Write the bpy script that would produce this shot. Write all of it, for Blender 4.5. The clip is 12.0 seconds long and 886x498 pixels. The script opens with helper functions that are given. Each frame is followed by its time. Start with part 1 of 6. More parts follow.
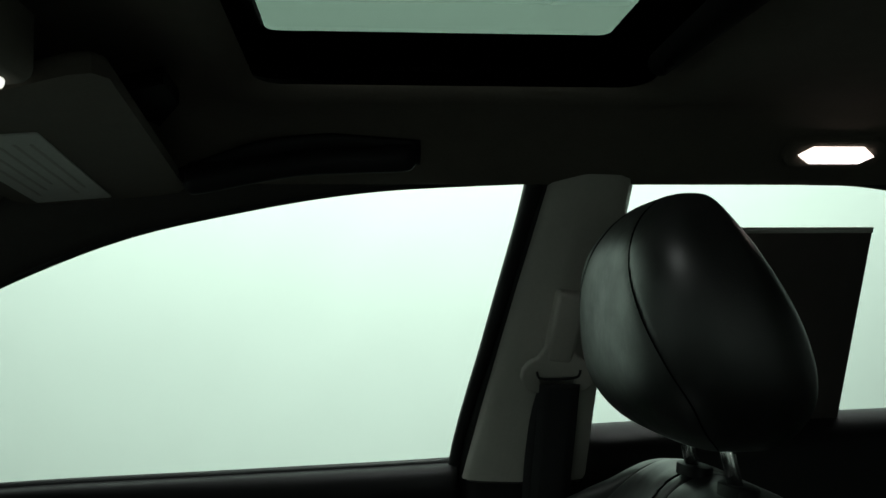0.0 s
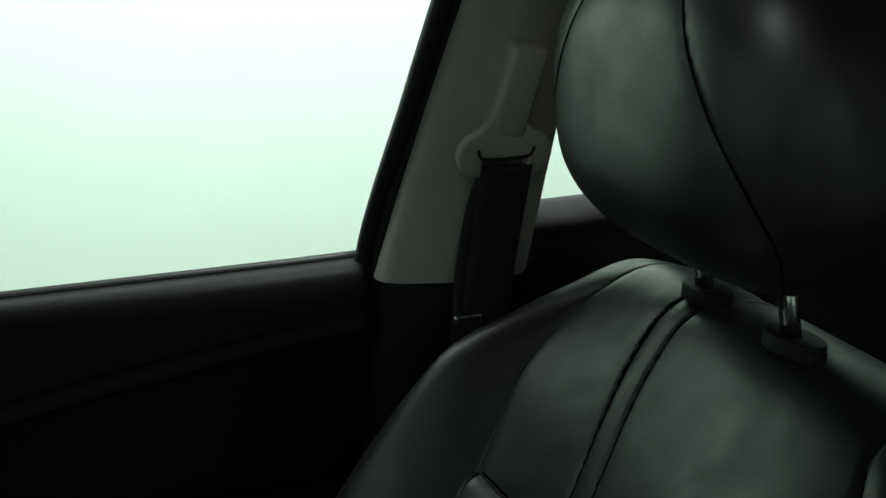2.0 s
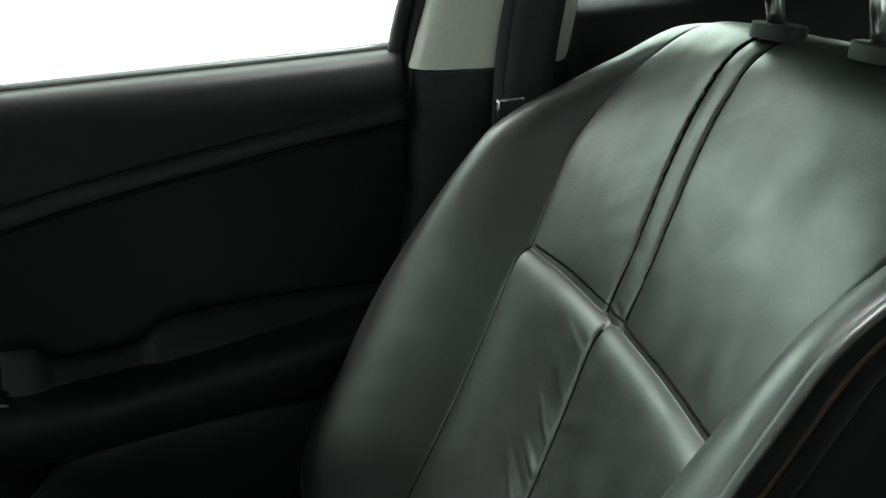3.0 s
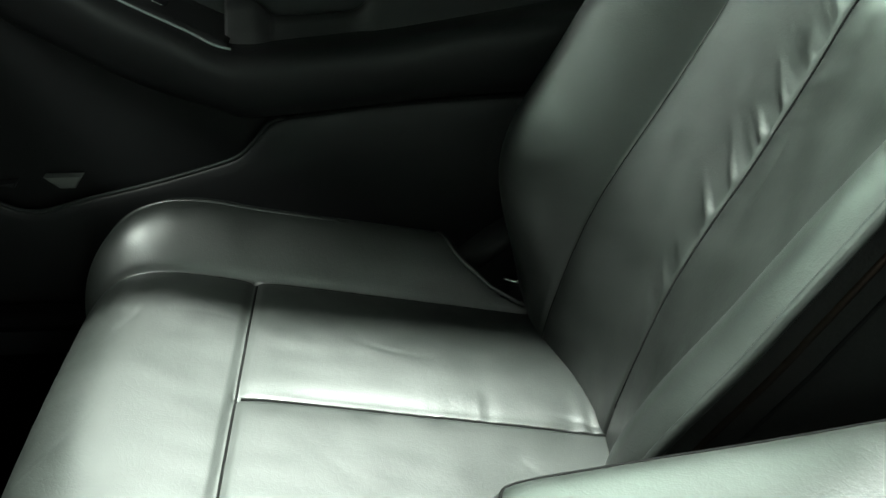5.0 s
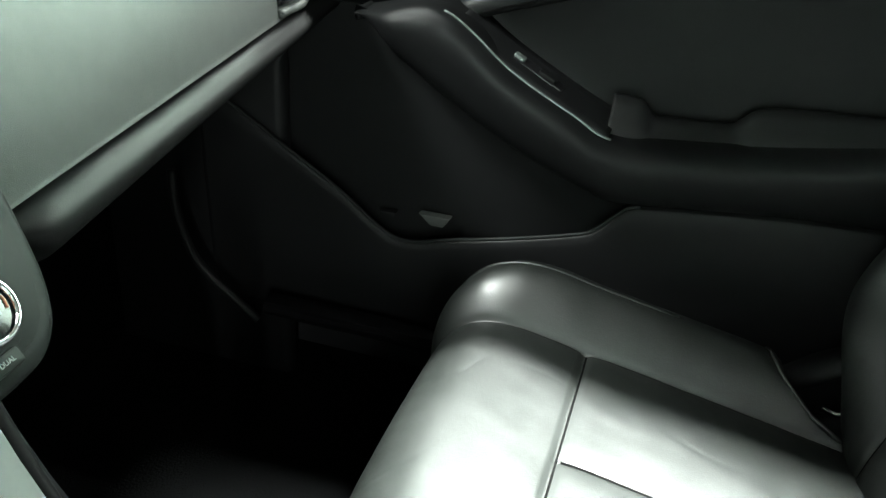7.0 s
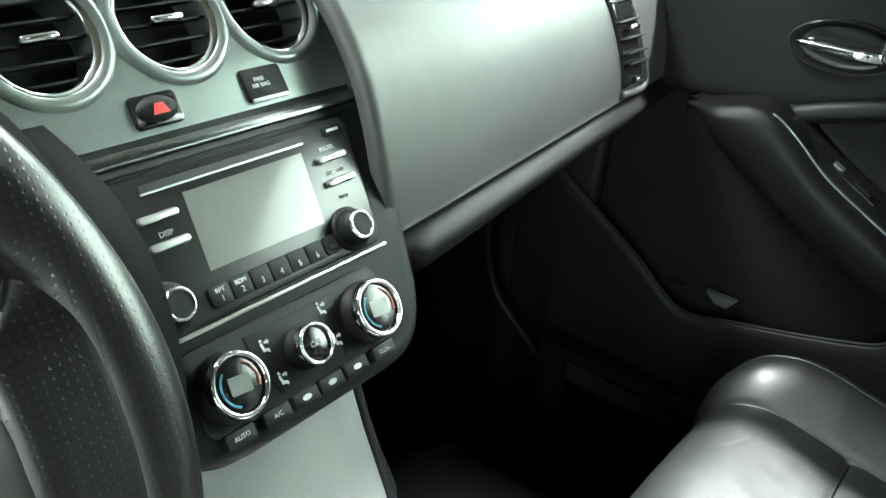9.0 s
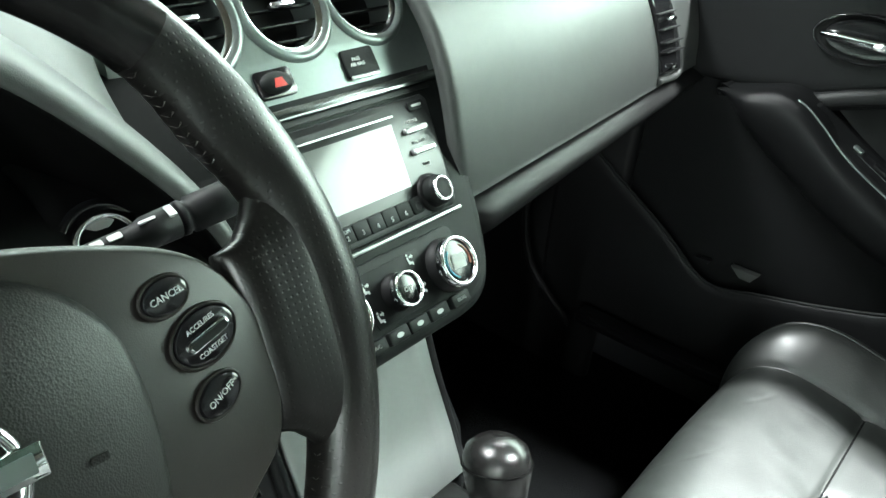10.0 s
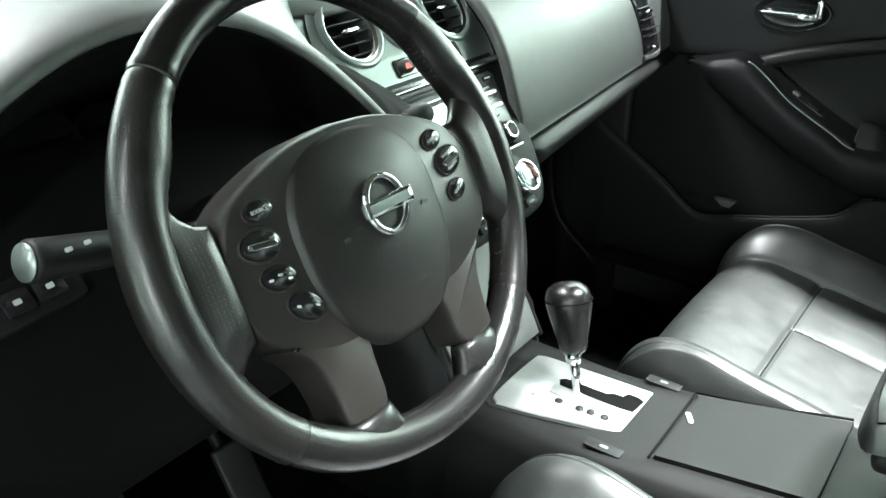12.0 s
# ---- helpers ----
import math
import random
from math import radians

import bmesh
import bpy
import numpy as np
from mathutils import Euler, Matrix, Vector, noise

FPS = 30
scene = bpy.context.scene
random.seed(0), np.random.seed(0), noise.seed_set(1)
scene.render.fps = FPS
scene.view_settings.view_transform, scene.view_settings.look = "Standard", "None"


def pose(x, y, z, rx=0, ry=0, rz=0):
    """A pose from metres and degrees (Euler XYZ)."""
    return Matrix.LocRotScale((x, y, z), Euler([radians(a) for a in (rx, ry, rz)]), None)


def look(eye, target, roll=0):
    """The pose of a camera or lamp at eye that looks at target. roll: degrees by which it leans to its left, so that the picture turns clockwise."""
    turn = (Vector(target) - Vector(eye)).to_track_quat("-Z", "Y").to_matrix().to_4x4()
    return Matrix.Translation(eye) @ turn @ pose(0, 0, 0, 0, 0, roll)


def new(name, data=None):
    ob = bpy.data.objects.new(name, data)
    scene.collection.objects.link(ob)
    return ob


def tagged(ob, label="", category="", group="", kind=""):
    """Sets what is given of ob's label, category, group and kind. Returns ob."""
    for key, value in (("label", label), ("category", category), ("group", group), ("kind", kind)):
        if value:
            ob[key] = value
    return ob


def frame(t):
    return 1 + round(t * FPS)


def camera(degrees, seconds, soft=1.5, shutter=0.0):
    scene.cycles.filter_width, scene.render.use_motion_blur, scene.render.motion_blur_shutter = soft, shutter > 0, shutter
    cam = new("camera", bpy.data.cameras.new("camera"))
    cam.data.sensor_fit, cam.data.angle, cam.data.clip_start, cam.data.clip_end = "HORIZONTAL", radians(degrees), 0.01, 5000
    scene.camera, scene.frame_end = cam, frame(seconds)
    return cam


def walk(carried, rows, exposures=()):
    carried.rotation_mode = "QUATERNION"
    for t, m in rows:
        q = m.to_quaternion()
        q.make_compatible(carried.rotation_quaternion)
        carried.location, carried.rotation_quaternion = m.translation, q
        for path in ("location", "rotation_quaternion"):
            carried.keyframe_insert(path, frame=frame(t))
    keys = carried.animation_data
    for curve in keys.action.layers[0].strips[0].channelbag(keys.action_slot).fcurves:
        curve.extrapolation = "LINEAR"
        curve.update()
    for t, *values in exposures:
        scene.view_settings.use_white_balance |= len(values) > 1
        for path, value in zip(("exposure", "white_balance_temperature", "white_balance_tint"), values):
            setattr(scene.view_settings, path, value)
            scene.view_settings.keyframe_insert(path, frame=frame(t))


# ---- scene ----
cam = camera(52.8, 12.0)
PATH = [
    (0, (-0.464, 0.047, 0.955), (1.525, -0.122, 1.086), -0.6),
    (0.5, (-0.449, 0.059, 0.981), (1.541, -0.083, 1.12), 1.0),
    (1, (-0.376, 0.139, 0.988), (1.579, -0.251, 0.829), 1.4),
    (1.5, (-0.245, 0.103, 1.021), (1.658, -0.35, 0.603), -0.3),
    (2, (-0.149, 0.081, 1.011), (1.713, -0.41, 0.471), -0.9),
    (2.5, (-0.122, 0.089, 0.965), (1.71, -0.394, 0.323), -1.9),
    (3, (-0.142, 0.138, 0.889), (1.649, -0.358, 0.152), -2.0),
    (3.5, (-0.16, 0.174, 0.813), (1.607, -0.284, -0.006), -2.0),
    (5.5, (-0.192, 0.212, 0.732), (1.494, 0.183, -0.344), 1.8),
    (6, (-0.203, 0.231, 0.741), (1.462, 0.301, -0.365), 3.0),
    (6.5, (-0.207, 0.262, 0.761), (1.476, 0.48, -0.296), 3.7),
    (7, (-0.231, 0.268, 0.803), (1.455, 0.736, -0.166), 3.7),
    (7.5, (-0.236, 0.289, 0.825), (1.405, 0.928, -0.122), 5.8),
    (9.5, (-0.391, 0.266, 0.873), (1.049, 1.295, -0.057), 6.4),
    (10, (-0.45, 0.261, 0.878), (1.002, 1.26, -0.067), 7.2),
    (10.5, (-0.548, 0.251, 0.888), (0.963, 1.154, -0.061), 7.6),
    (11, (-0.622, 0.225, 0.897), (0.874, 1.164, -0.042), 5.5),
    (11.5, (-0.718, 0.162, 0.899), (0.758, 1.185, 0.019), 2.0),
    (12, (-0.833, 0.11, 0.926), (0.65, 1.125, 0.05), 1.6),
]

EXPOSURES = [(0, -2.4, 6500, 1), (0.5, -2.45, 6500, -6), (1.0, -2.45, 6500, -7), (1.6, -2.4, 6500, -2), (2.0, -1.95, 6500, 0), (2.5, -1.05, 6500, 5), (3.0, 0.2, 6500, 4), (3.5, 1.5, 6500, 0), (3.7, 1.6, 6500, 0), (5.5, 0.9, 6600, -9), (6.0, 0.8, 6600, -12), (6.5, 0.85, 6500, -13), (7.0, 1.8, 6500, 2), (7.6, 2.5, 6500, 10), (9.5, 1.7, 6350, 8), (10.5, 1.65, 6350, 4), (12, 1.65, 6350, 8)]
walk(cam, [(t, look(eye, target, roll)) for t, eye, target, roll in PATH], EXPOSURES)

# ---- light ----
world = bpy.data.worlds.new("studio_air")
world.use_nodes = True
world.node_tree.nodes["Background"].inputs[0].default_value = (0.75, 0.85, 0.8, 1)
world.node_tree.nodes["Background"].inputs[1].default_value = 0.01
scene.world = world


def area_lamp(name, eye, target, sx, sy, watts, color=(1, 1, 1)):
    d = bpy.data.lights.new(name, "AREA")
    d.shape, d.size, d.size_y, d.energy, d.color = "RECTANGLE", sx, sy, watts, color
    o = new(name, d)
    o.matrix_world = look(eye, target)
    return o


WHITE_LIGHT = (0.97, 1.0, 0.99)
area_lamp("driver_wall_lamp", (-3.1, 0.0, 2.7), (-4.35, 0.0, 1.6), 6.0, 0.5, 5, WHITE_LIGHT)
area_lamp("passenger_wall_lamp", (1.9, -0.2, 2.6), (3.15, -0.2, 1.15), 5.0, 0.5, 500, WHITE_LIGHT)
area_lamp("front_wall_lamp", (0.2, 3.7, 2.7), (0.2, 4.95, 1.7), 6.0, 0.5, 260, WHITE_LIGHT)
area_lamp("front_ceiling_tube", (-0.8, 2.1, 3.0), (-0.5, 0.9, 0.5), 1.6, 0.4, 80, WHITE_LIGHT)
area_lamp("roof_ceiling_tube", (0.27, -0.50, 2.80), (0.2701, -0.50, 0.0), 0.14, 0.6, 430, WHITE_LIGHT)
area_lamp("driver_side_tube", (-3.6, -1.1, 1.7), (-0.5, 0.4, 0.7), 0.03, 1.6, 18, WHITE_LIGHT)
area_lamp("driver_ceiling_tube", (-2.3, 0.8, 2.7), (-0.6, 0.4, 0.6), 0.10, 2.4, 18, WHITE_LIGHT)


# ---- materials ----
def mat(name, base, rough=0.5, metal=0.0, scale=60.0, bump=0.1, vary=0.12, fine=900.0, fine_bump=0.0, spec=0.5, coat=0.0, dist=0.001):
    m = bpy.data.materials.new(name)
    m.use_nodes = True
    nt = m.node_tree
    b = nt.nodes["Principled BSDF"]
    b.inputs["Roughness"].default_value = rough
    b.inputs["Metallic"].default_value = metal
    b.inputs["Specular IOR Level"].default_value = spec
    b.inputs["Coat Weight"].default_value, b.inputs["Coat Roughness"].default_value = coat, 0.05
    tc = nt.nodes.new("ShaderNodeTexCoord")
    n1 = nt.nodes.new("ShaderNodeTexNoise")
    n1.inputs["Scale"].default_value, n1.inputs["Detail"].default_value = scale, 4
    nt.links.new(tc.outputs["Object"], n1.inputs["Vector"])
    n0 = nt.nodes.new("ShaderNodeTexNoise")
    n0.inputs["Scale"].default_value, n0.inputs["Detail"].default_value = scale / 9, 3
    nt.links.new(tc.outputs["Object"], n0.inputs["Vector"])
    mx = nt.nodes.new("ShaderNodeMath")
    mx.operation = "ADD"
    nt.links.new(n0.outputs["Fac"], mx.inputs[0])
    nt.links.new(n1.outputs["Fac"], mx.inputs[1])
    half = nt.nodes.new("ShaderNodeMath")
    half.operation = "MULTIPLY"
    half.inputs[1].default_value = 0.5
    nt.links.new(mx.outputs[0], half.inputs[0])
    ramp = nt.nodes.new("ShaderNodeValToRGB")
    lo = [max(0.0, c * (1 - vary)) for c in base]
    hi = [min(1.0, c * (1 + vary)) for c in base]
    ramp.color_ramp.elements[0].position, ramp.color_ramp.elements[1].position = 0.3, 0.7
    ramp.color_ramp.elements[0].color, ramp.color_ramp.elements[1].color = (*lo, 1), (*hi, 1)
    nt.links.new(half.outputs[0], ramp.inputs[0])
    nt.links.new(ramp.outputs[0], b.inputs["Base Color"])
    rr = nt.nodes.new("ShaderNodeMapRange")
    rr.inputs["To Min"].default_value, rr.inputs["To Max"].default_value = rough * 0.85, min(1, rough * 1.15)
    nt.links.new(n0.outputs["Fac"], rr.inputs["Value"])
    nt.links.new(rr.outputs[0], b.inputs["Roughness"])
    last = None
    if bump:
        bp = nt.nodes.new("ShaderNodeBump")
        bp.inputs["Strength"].default_value, bp.inputs["Distance"].default_value = bump, dist
        nt.links.new(n1.outputs["Fac"], bp.inputs["Height"])
        last = bp
    if fine_bump:
        v = nt.nodes.new("ShaderNodeTexVoronoi")
        v.inputs["Scale"].default_value = fine
        nt.links.new(tc.outputs["Object"], v.inputs["Vector"])
        b2 = nt.nodes.new("ShaderNodeBump")
        b2.inputs["Strength"].default_value, b2.inputs["Distance"].default_value = fine_bump, 0.0004
        nt.links.new(v.outputs["Distance"], b2.inputs["Height"])
        if last:
            nt.links.new(last.outputs[0], b2.inputs["Normal"])
        last = b2
    if last:
        nt.links.new(last.outputs[0], b.inputs["Normal"])
    return m


def glow(name, color, strength):
    m = bpy.data.materials.new(name)
    m.use_nodes = True
    b = m.node_tree.nodes["Principled BSDF"]
    b.inputs["Base Color"].default_value = (0.8, 0.8, 0.8, 1)
    b.inputs["Emission Color"].default_value = (*color, 1)
    b.inputs["Emission Strength"].default_value = strength
    return m


def pane_mat(name, tint, gloss=0.04):
    m = bpy.data.materials.new(name)
    m.use_nodes = True
    nt = m.node_tree
    nt.nodes.clear()
    out = nt.nodes.new("ShaderNodeOutputMaterial")
    tr = nt.nodes.new("ShaderNodeBsdfTransparent")
    tr.inputs[0].default_value = (*tint, 1)
    gl = nt.nodes.new("ShaderNodeBsdfGlossy")
    gl.inputs["Roughness"].default_value = 0.02
    fr = nt.nodes.new("ShaderNodeFresnel")
    fr.inputs["IOR"].default_value = 1.3
    mix = nt.nodes.new("ShaderNodeMixShader")
    nt.links.new(fr.outputs[0], mix.inputs[0])
    nt.links.new(tr.outputs[0], mix.inputs[1])
    nt.links.new(gl.outputs[0], mix.inputs[2])
    nt.links.new(mix.outputs[0], out.inputs[0])
    return m


def creased(m, scale, strength, sheen):
    """Fine leather creases and cloudy worn gloss."""
    nt = m.node_tree
    b = nt.nodes["Principled BSDF"]
    tc = nt.nodes.new("ShaderNodeTexCoord")
    warp = nt.nodes.new("ShaderNodeTexNoise")
    warp.inputs["Scale"].default_value, warp.inputs["Detail"].default_value = 22.0, 3
    nt.links.new(tc.outputs["Object"], warp.inputs["Vector"])
    add = nt.nodes.new("ShaderNodeVectorMath")
    add.operation = "MULTIPLY_ADD"
    add.inputs[1].default_value = (0.05, 0.05, 0.05)
    nt.links.new(warp.outputs["Color"], add.inputs[0])
    nt.links.new(tc.outputs["Object"], add.inputs[2])
    v = nt.nodes.new("ShaderNodeTexVoronoi")
    v.feature = "DISTANCE_TO_EDGE"
    v.inputs["Scale"].default_value = scale
    nt.links.new(add.outputs[0], v.inputs["Vector"])
    r = nt.nodes.new("ShaderNodeMapRange")
    r.inputs["From Min"].default_value, r.inputs["From Max"].default_value = 0.0, 0.16
    nt.links.new(v.outputs["Distance"], r.inputs["Value"])
    bp = nt.nodes.new("ShaderNodeBump")
    bp.inputs["Strength"].default_value, bp.inputs["Distance"].default_value = strength, 0.0006
    nt.links.new(r.outputs[0], bp.inputs["Height"])
    nt.links.new(b.inputs["Normal"].links[0].from_socket, bp.inputs["Normal"])
    nt.links.new(bp.outputs[0], b.inputs["Normal"])
    cloud = nt.nodes.new("ShaderNodeTexNoise")
    cloud.inputs["Scale"].default_value, cloud.inputs["Detail"].default_value, cloud.inputs["Roughness"].default_value = 26.0, 6, 0.65
    nt.links.new(tc.outputs["Object"], cloud.inputs["Vector"])
    rr = nt.nodes.new("ShaderNodeMapRange")
    rr.inputs["From Min"].default_value, rr.inputs["From Max"].default_value = 0.32, 0.68
    rr.inputs["To Min"].default_value, rr.inputs["To Max"].default_value = sheen
    nt.links.new(cloud.outputs["Fac"], rr.inputs["Value"])
    nt.links.new(rr.outputs[0], b.inputs["Roughness"])


LEATHER = mat("black_leather", (0.0105, 0.0120, 0.0110), 0.36, spec=0.65, scale=38, bump=0.12, vary=0.25, fine=900, fine_bump=0.14)
creased(LEATHER, 150.0, 0.06, (0.34, 0.50))
WHEEL_LEATHER = mat("wheel_leather", (0.008, 0.0078, 0.0076), 0.27, scale=80, bump=0.1, fine=1200, fine_bump=0.15)
PERFORATED = mat("perforated_leather", (0.009, 0.0083, 0.0078), 0.30, scale=80, bump=0.1, fine=330, fine_bump=0.0)


def punch(m, pitch=0.0035):
    """Small round holes in rows, as relief."""
    nt = m.node_tree
    b = nt.nodes["Principled BSDF"]
    tc = nt.nodes.new("ShaderNodeTexCoord")
    v = nt.nodes.new("ShaderNodeTexVoronoi")
    v.voronoi_dimensions = "2D"
    v.inputs["Scale"].default_value, v.inputs["Randomness"].default_value = 1 / pitch, 0.0
    nt.links.new(tc.outputs["Object"], v.inputs["Vector"])
    r = nt.nodes.new("ShaderNodeMapRange")
    r.inputs["From Min"].default_value, r.inputs["From Max"].default_value = 0.10, 0.20
    nt.links.new(v.outputs["Distance"], r.inputs["Value"])
    bp = nt.nodes.new("ShaderNodeBump")
    bp.inputs["Strength"].default_value, bp.inputs["Distance"].default_value = 0.27, 0.0004
    nt.links.new(r.outputs[0], bp.inputs["Height"])
    old = b.inputs["Normal"].links[0].from_socket
    nt.links.new(old, bp.inputs["Normal"])
    nt.links.new(bp.outputs[0], b.inputs["Normal"])


punch(PERFORATED)
PLASTIC = mat("black_plastic", (0.007, 0.0073, 0.0077), 0.54, spec=0.2, scale=90, bump=0.05, fine=1500, fine_bump=0.15)
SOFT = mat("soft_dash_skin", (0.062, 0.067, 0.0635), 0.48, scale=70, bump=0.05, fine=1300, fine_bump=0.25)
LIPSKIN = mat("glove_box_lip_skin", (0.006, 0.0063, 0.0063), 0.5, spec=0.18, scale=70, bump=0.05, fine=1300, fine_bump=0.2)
DOORSKIN = mat("door_skin", (0.0062, 0.0065, 0.0068), 0.50, spec=0.16, scale=70, bump=0.05, fine=1300, fine_bump=0.2)
DOORSOFT = mat("door_soft_edge", (0.009, 0.0093, 0.0097), 0.52, spec=0.25, scale=70, bump=0.05, fine=1300, fine_bump=0.2)
GLOSSBLACK = mat("gloss_black", (0.012, 0.012, 0.013), 0.14, scale=40, bump=0.0, vary=0.1)
RADIOBLACK = mat("radio_fascia_black", (0.013, 0.014, 0.014), 0.30, spec=0.35, scale=60, bump=0.0, vary=0.1)
# one stack paint in two tones: bright reflection above, dimmer below, as colour
STACKGREY = mat("stack_lit_grey", (0.18, 0.21, 0.20), 0.34, metal=0.55, scale=200, bump=0.02, vary=0.06)
STACKDARK = mat("stack_shaded_grey", (0.010, 0.0116, 0.0113), 0.58, spec=0.16, scale=200, bump=0.02, vary=0.08)
CONSOLEGREY = mat("console_grey_plastic", (0.0052, 0.0055, 0.0052), 0.50, spec=0.16, scale=120, bump=0.04, fine=1400, fine_bump=0.2)
SPOKEGREY = mat("spoke_grey_plastic", (0.0195, 0.0172, 0.0153), 0.42, spec=0.4, scale=120, bump=0.03, fine=1500, fine_bump=0.08)
PADSKIN = mat("airbag_skin", (0.0098, 0.0089, 0.0081), 0.48, spec=0.4, scale=150, bump=0.06, fine=1100, fine_bump=0.3)
KNEEBLACK = mat("knee_panel_black", (0.004, 0.0041, 0.0042), 0.75, spec=0.08, scale=90, bump=0.05, fine=1500, fine_bump=0.15)
DARKCHROME = mat("dark_chrome", (0.24, 0.255, 0.25), 0.24, metal=1.0, scale=60, bump=0.0, vary=0.05)
SILVER = mat("brushed_silver", (0.46, 0.48, 0.47), 0.32, metal=0.85, scale=150, bump=0.02, vary=0.05)
BINSILVER = mat("bin_silver_paint", (0.25, 0.27, 0.26), 0.4, metal=0.3, scale=200, bump=0.01, vary=0.04)
CHROME = mat("chrome", (0.85, 0.86, 0.87), 0.08, metal=1.0, scale=60, bump=0.0, vary=0.03)
STEEL = mat("post_steel", (0.6, 0.6, 0.6), 0.22, metal=1.0, scale=60, bump=0.0, vary=0.05)
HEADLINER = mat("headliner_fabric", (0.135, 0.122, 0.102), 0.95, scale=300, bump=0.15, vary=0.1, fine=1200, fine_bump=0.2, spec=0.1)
# headliner colour darkened for the shadow along the roof rail
RAILSHADED = mat("shaded_roof_rail_trim", (0.065, 0.062, 0.056), 0.85, scale=300, bump=0.12, vary=0.1, fine=1200, fine_bump=0.2, spec=0.1)
PILLAR = mat("pillar_trim", (0.40, 0.39, 0.35), 0.6, scale=200, bump=0.06, vary=0.06, fine=1500, fine_bump=0.15)
RUBBER = mat("black_rubber", (0.012, 0.0125, 0.013), 0.5, spec=0.3, scale=100, bump=0.05)
WEBBING = mat("belt_webbing", (0.02, 0.021, 0.023), 0.7, scale=400, bump=0.2, vary=0.2, fine=700, fine_bump=0.4)
CARPET = mat("black_carpet", (0.003, 0.0032, 0.0034), 0.95, scale=350, bump=0.5, vary=0.4, spec=0.05, dist=0.004)
SCREEN = mat("screen_glass", (0.17, 0.18, 0.165), 0.12, scale=30, bump=0.0, vary=0.05, coat=0.5)
LEGEND = mat("printed_legend", (0.50, 0.52, 0.51), 0.5, scale=100, bump=0.0, vary=0.05)
RED = mat("red_print", (0.6, 0.03, 0.02), 0.5, scale=100, bump=0.0)
PAPER = mat("visor_label_paper", (0.55, 0.56, 0.52), 0.7, scale=200, bump=0.02, vary=0.1)
# paper whose backlit shade is put into its base colour
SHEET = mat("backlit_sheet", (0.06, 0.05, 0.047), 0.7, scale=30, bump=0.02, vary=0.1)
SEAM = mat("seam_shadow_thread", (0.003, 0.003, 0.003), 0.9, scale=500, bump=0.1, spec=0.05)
DARKCLOTH = mat("black_side_cloth", (0.006, 0.006, 0.006), 0.9, scale=400, bump=0.3, vary=0.3, spec=0.2)
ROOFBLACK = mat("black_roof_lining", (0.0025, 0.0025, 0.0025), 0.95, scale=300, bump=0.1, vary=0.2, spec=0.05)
STITCH = mat("seam_thread", (0.06, 0.057, 0.053), 0.7, scale=900, bump=0.2)
BROWNSTITCH = mat("brown_side_cloth", (0.006, 0.0036, 0.0022), 0.9, scale=300, bump=0.4, vary=0.5, spec=0.05)
DARKWALL = mat("dark_wall_paint", (0.10, 0.11, 0.105), 0.8, scale=4, bump=0.05, vary=0.05)
WALLPAINT = mat("booth_wall_paint", (0.71, 0.80, 0.75), 0.8, scale=4, bump=0.05, vary=0.03)
CEILPAINT = mat("booth_ceiling_low_bounce", (0.10, 0.105, 0.10), 0.8, scale=4, bump=0.05, vary=0.03)
CONCRETE = mat("grey_concrete", (0.12, 0.125, 0.12), 0.7, scale=6, bump=0.1, vary=0.15)
BODYPAINT = mat("dark_body_paint", (0.03, 0.03, 0.032), 0.3, scale=20, bump=0.0, coat=0.4)
SIDEGLASS = pane_mat("side_glass", (0.92, 0.99, 0.94))
ROOFGLASS = pane_mat("roof_glass", (0.13, 0.17, 0.145))
LAMPGLOW = glow("lamp_lens", (1.0, 0.80, 0.76), 14.0)
GAUGE = mat("dark_gauge_face", (0.004, 0.004, 0.0045), 0.65, scale=60, bump=0.02, spec=0.1)
MAPGLOW = glow("map_lamp_lens", (1.0, 0.95, 0.9), 6.0)
BLUE = mat("blue_arc_print", (0.05, 0.25, 0.35), 0.4, bump=0.0)
ORANGE = mat("orange_arc_print", (0.35, 0.12, 0.07), 0.4, bump=0.0)
DISPLAY = mat("dial_display", (0.13, 0.145, 0.13), 0.3, bump=0.0)


# ---- mesh helpers ----
def part(name, me, material, parent=None, label="", m=None, smooth=True):
    if isinstance(me, bmesh.types.BMesh):
        bm, me = me, bpy.data.meshes.new(name)
        bm.to_mesh(me)
        bm.free()
    me.materials.clear()
    me.materials.append(material)
    if smooth:
        me.polygons.foreach_set("use_smooth", [True] * len(me.polygons))
        if smooth == "auto":
            me.set_sharp_from_angle(angle=radians(38))
    ob = new(name, me)
    if m is not None:
        ob.matrix_world = m
    if parent is not None:
        ob.parent = parent
        ob.matrix_parent_inverse = parent.matrix_world.inverted()
    if label:
        tagged(ob, label)
    return ob


def thing(name, label, category, at=(0, 0, 0), group="", kind=""):
    ob = new(name)
    ob.empty_display_size = 0.02
    ob.matrix_world = Matrix.Translation(at)
    return tagged(ob, label, category, group, kind)


def grid(pts, close_u=False, close_v=False, flip=False):
    """A mesh from an array (nv, nu, 3)."""
    nv, nu = pts.shape[:2]
    idx = np.arange(nv * nu).reshape(nv, nu)
    if close_u:
        idx = np.concatenate([idx, idx[:, :1]], 1)
    if close_v:
        idx = np.concatenate([idx, idx[:1]], 0)
    a, b, c, d = idx[:-1, :-1], idx[:-1, 1:], idx[1:, 1:], idx[1:, :-1]
    q = np.stack([a, b, c, d] if not flip else [a, d, c, b], -1).reshape(-1, 4)
    me = bpy.data.meshes.new("grid")
    me.from_pydata(pts.reshape(-1, 3).tolist(), [], q.tolist())
    me.update()
    return me


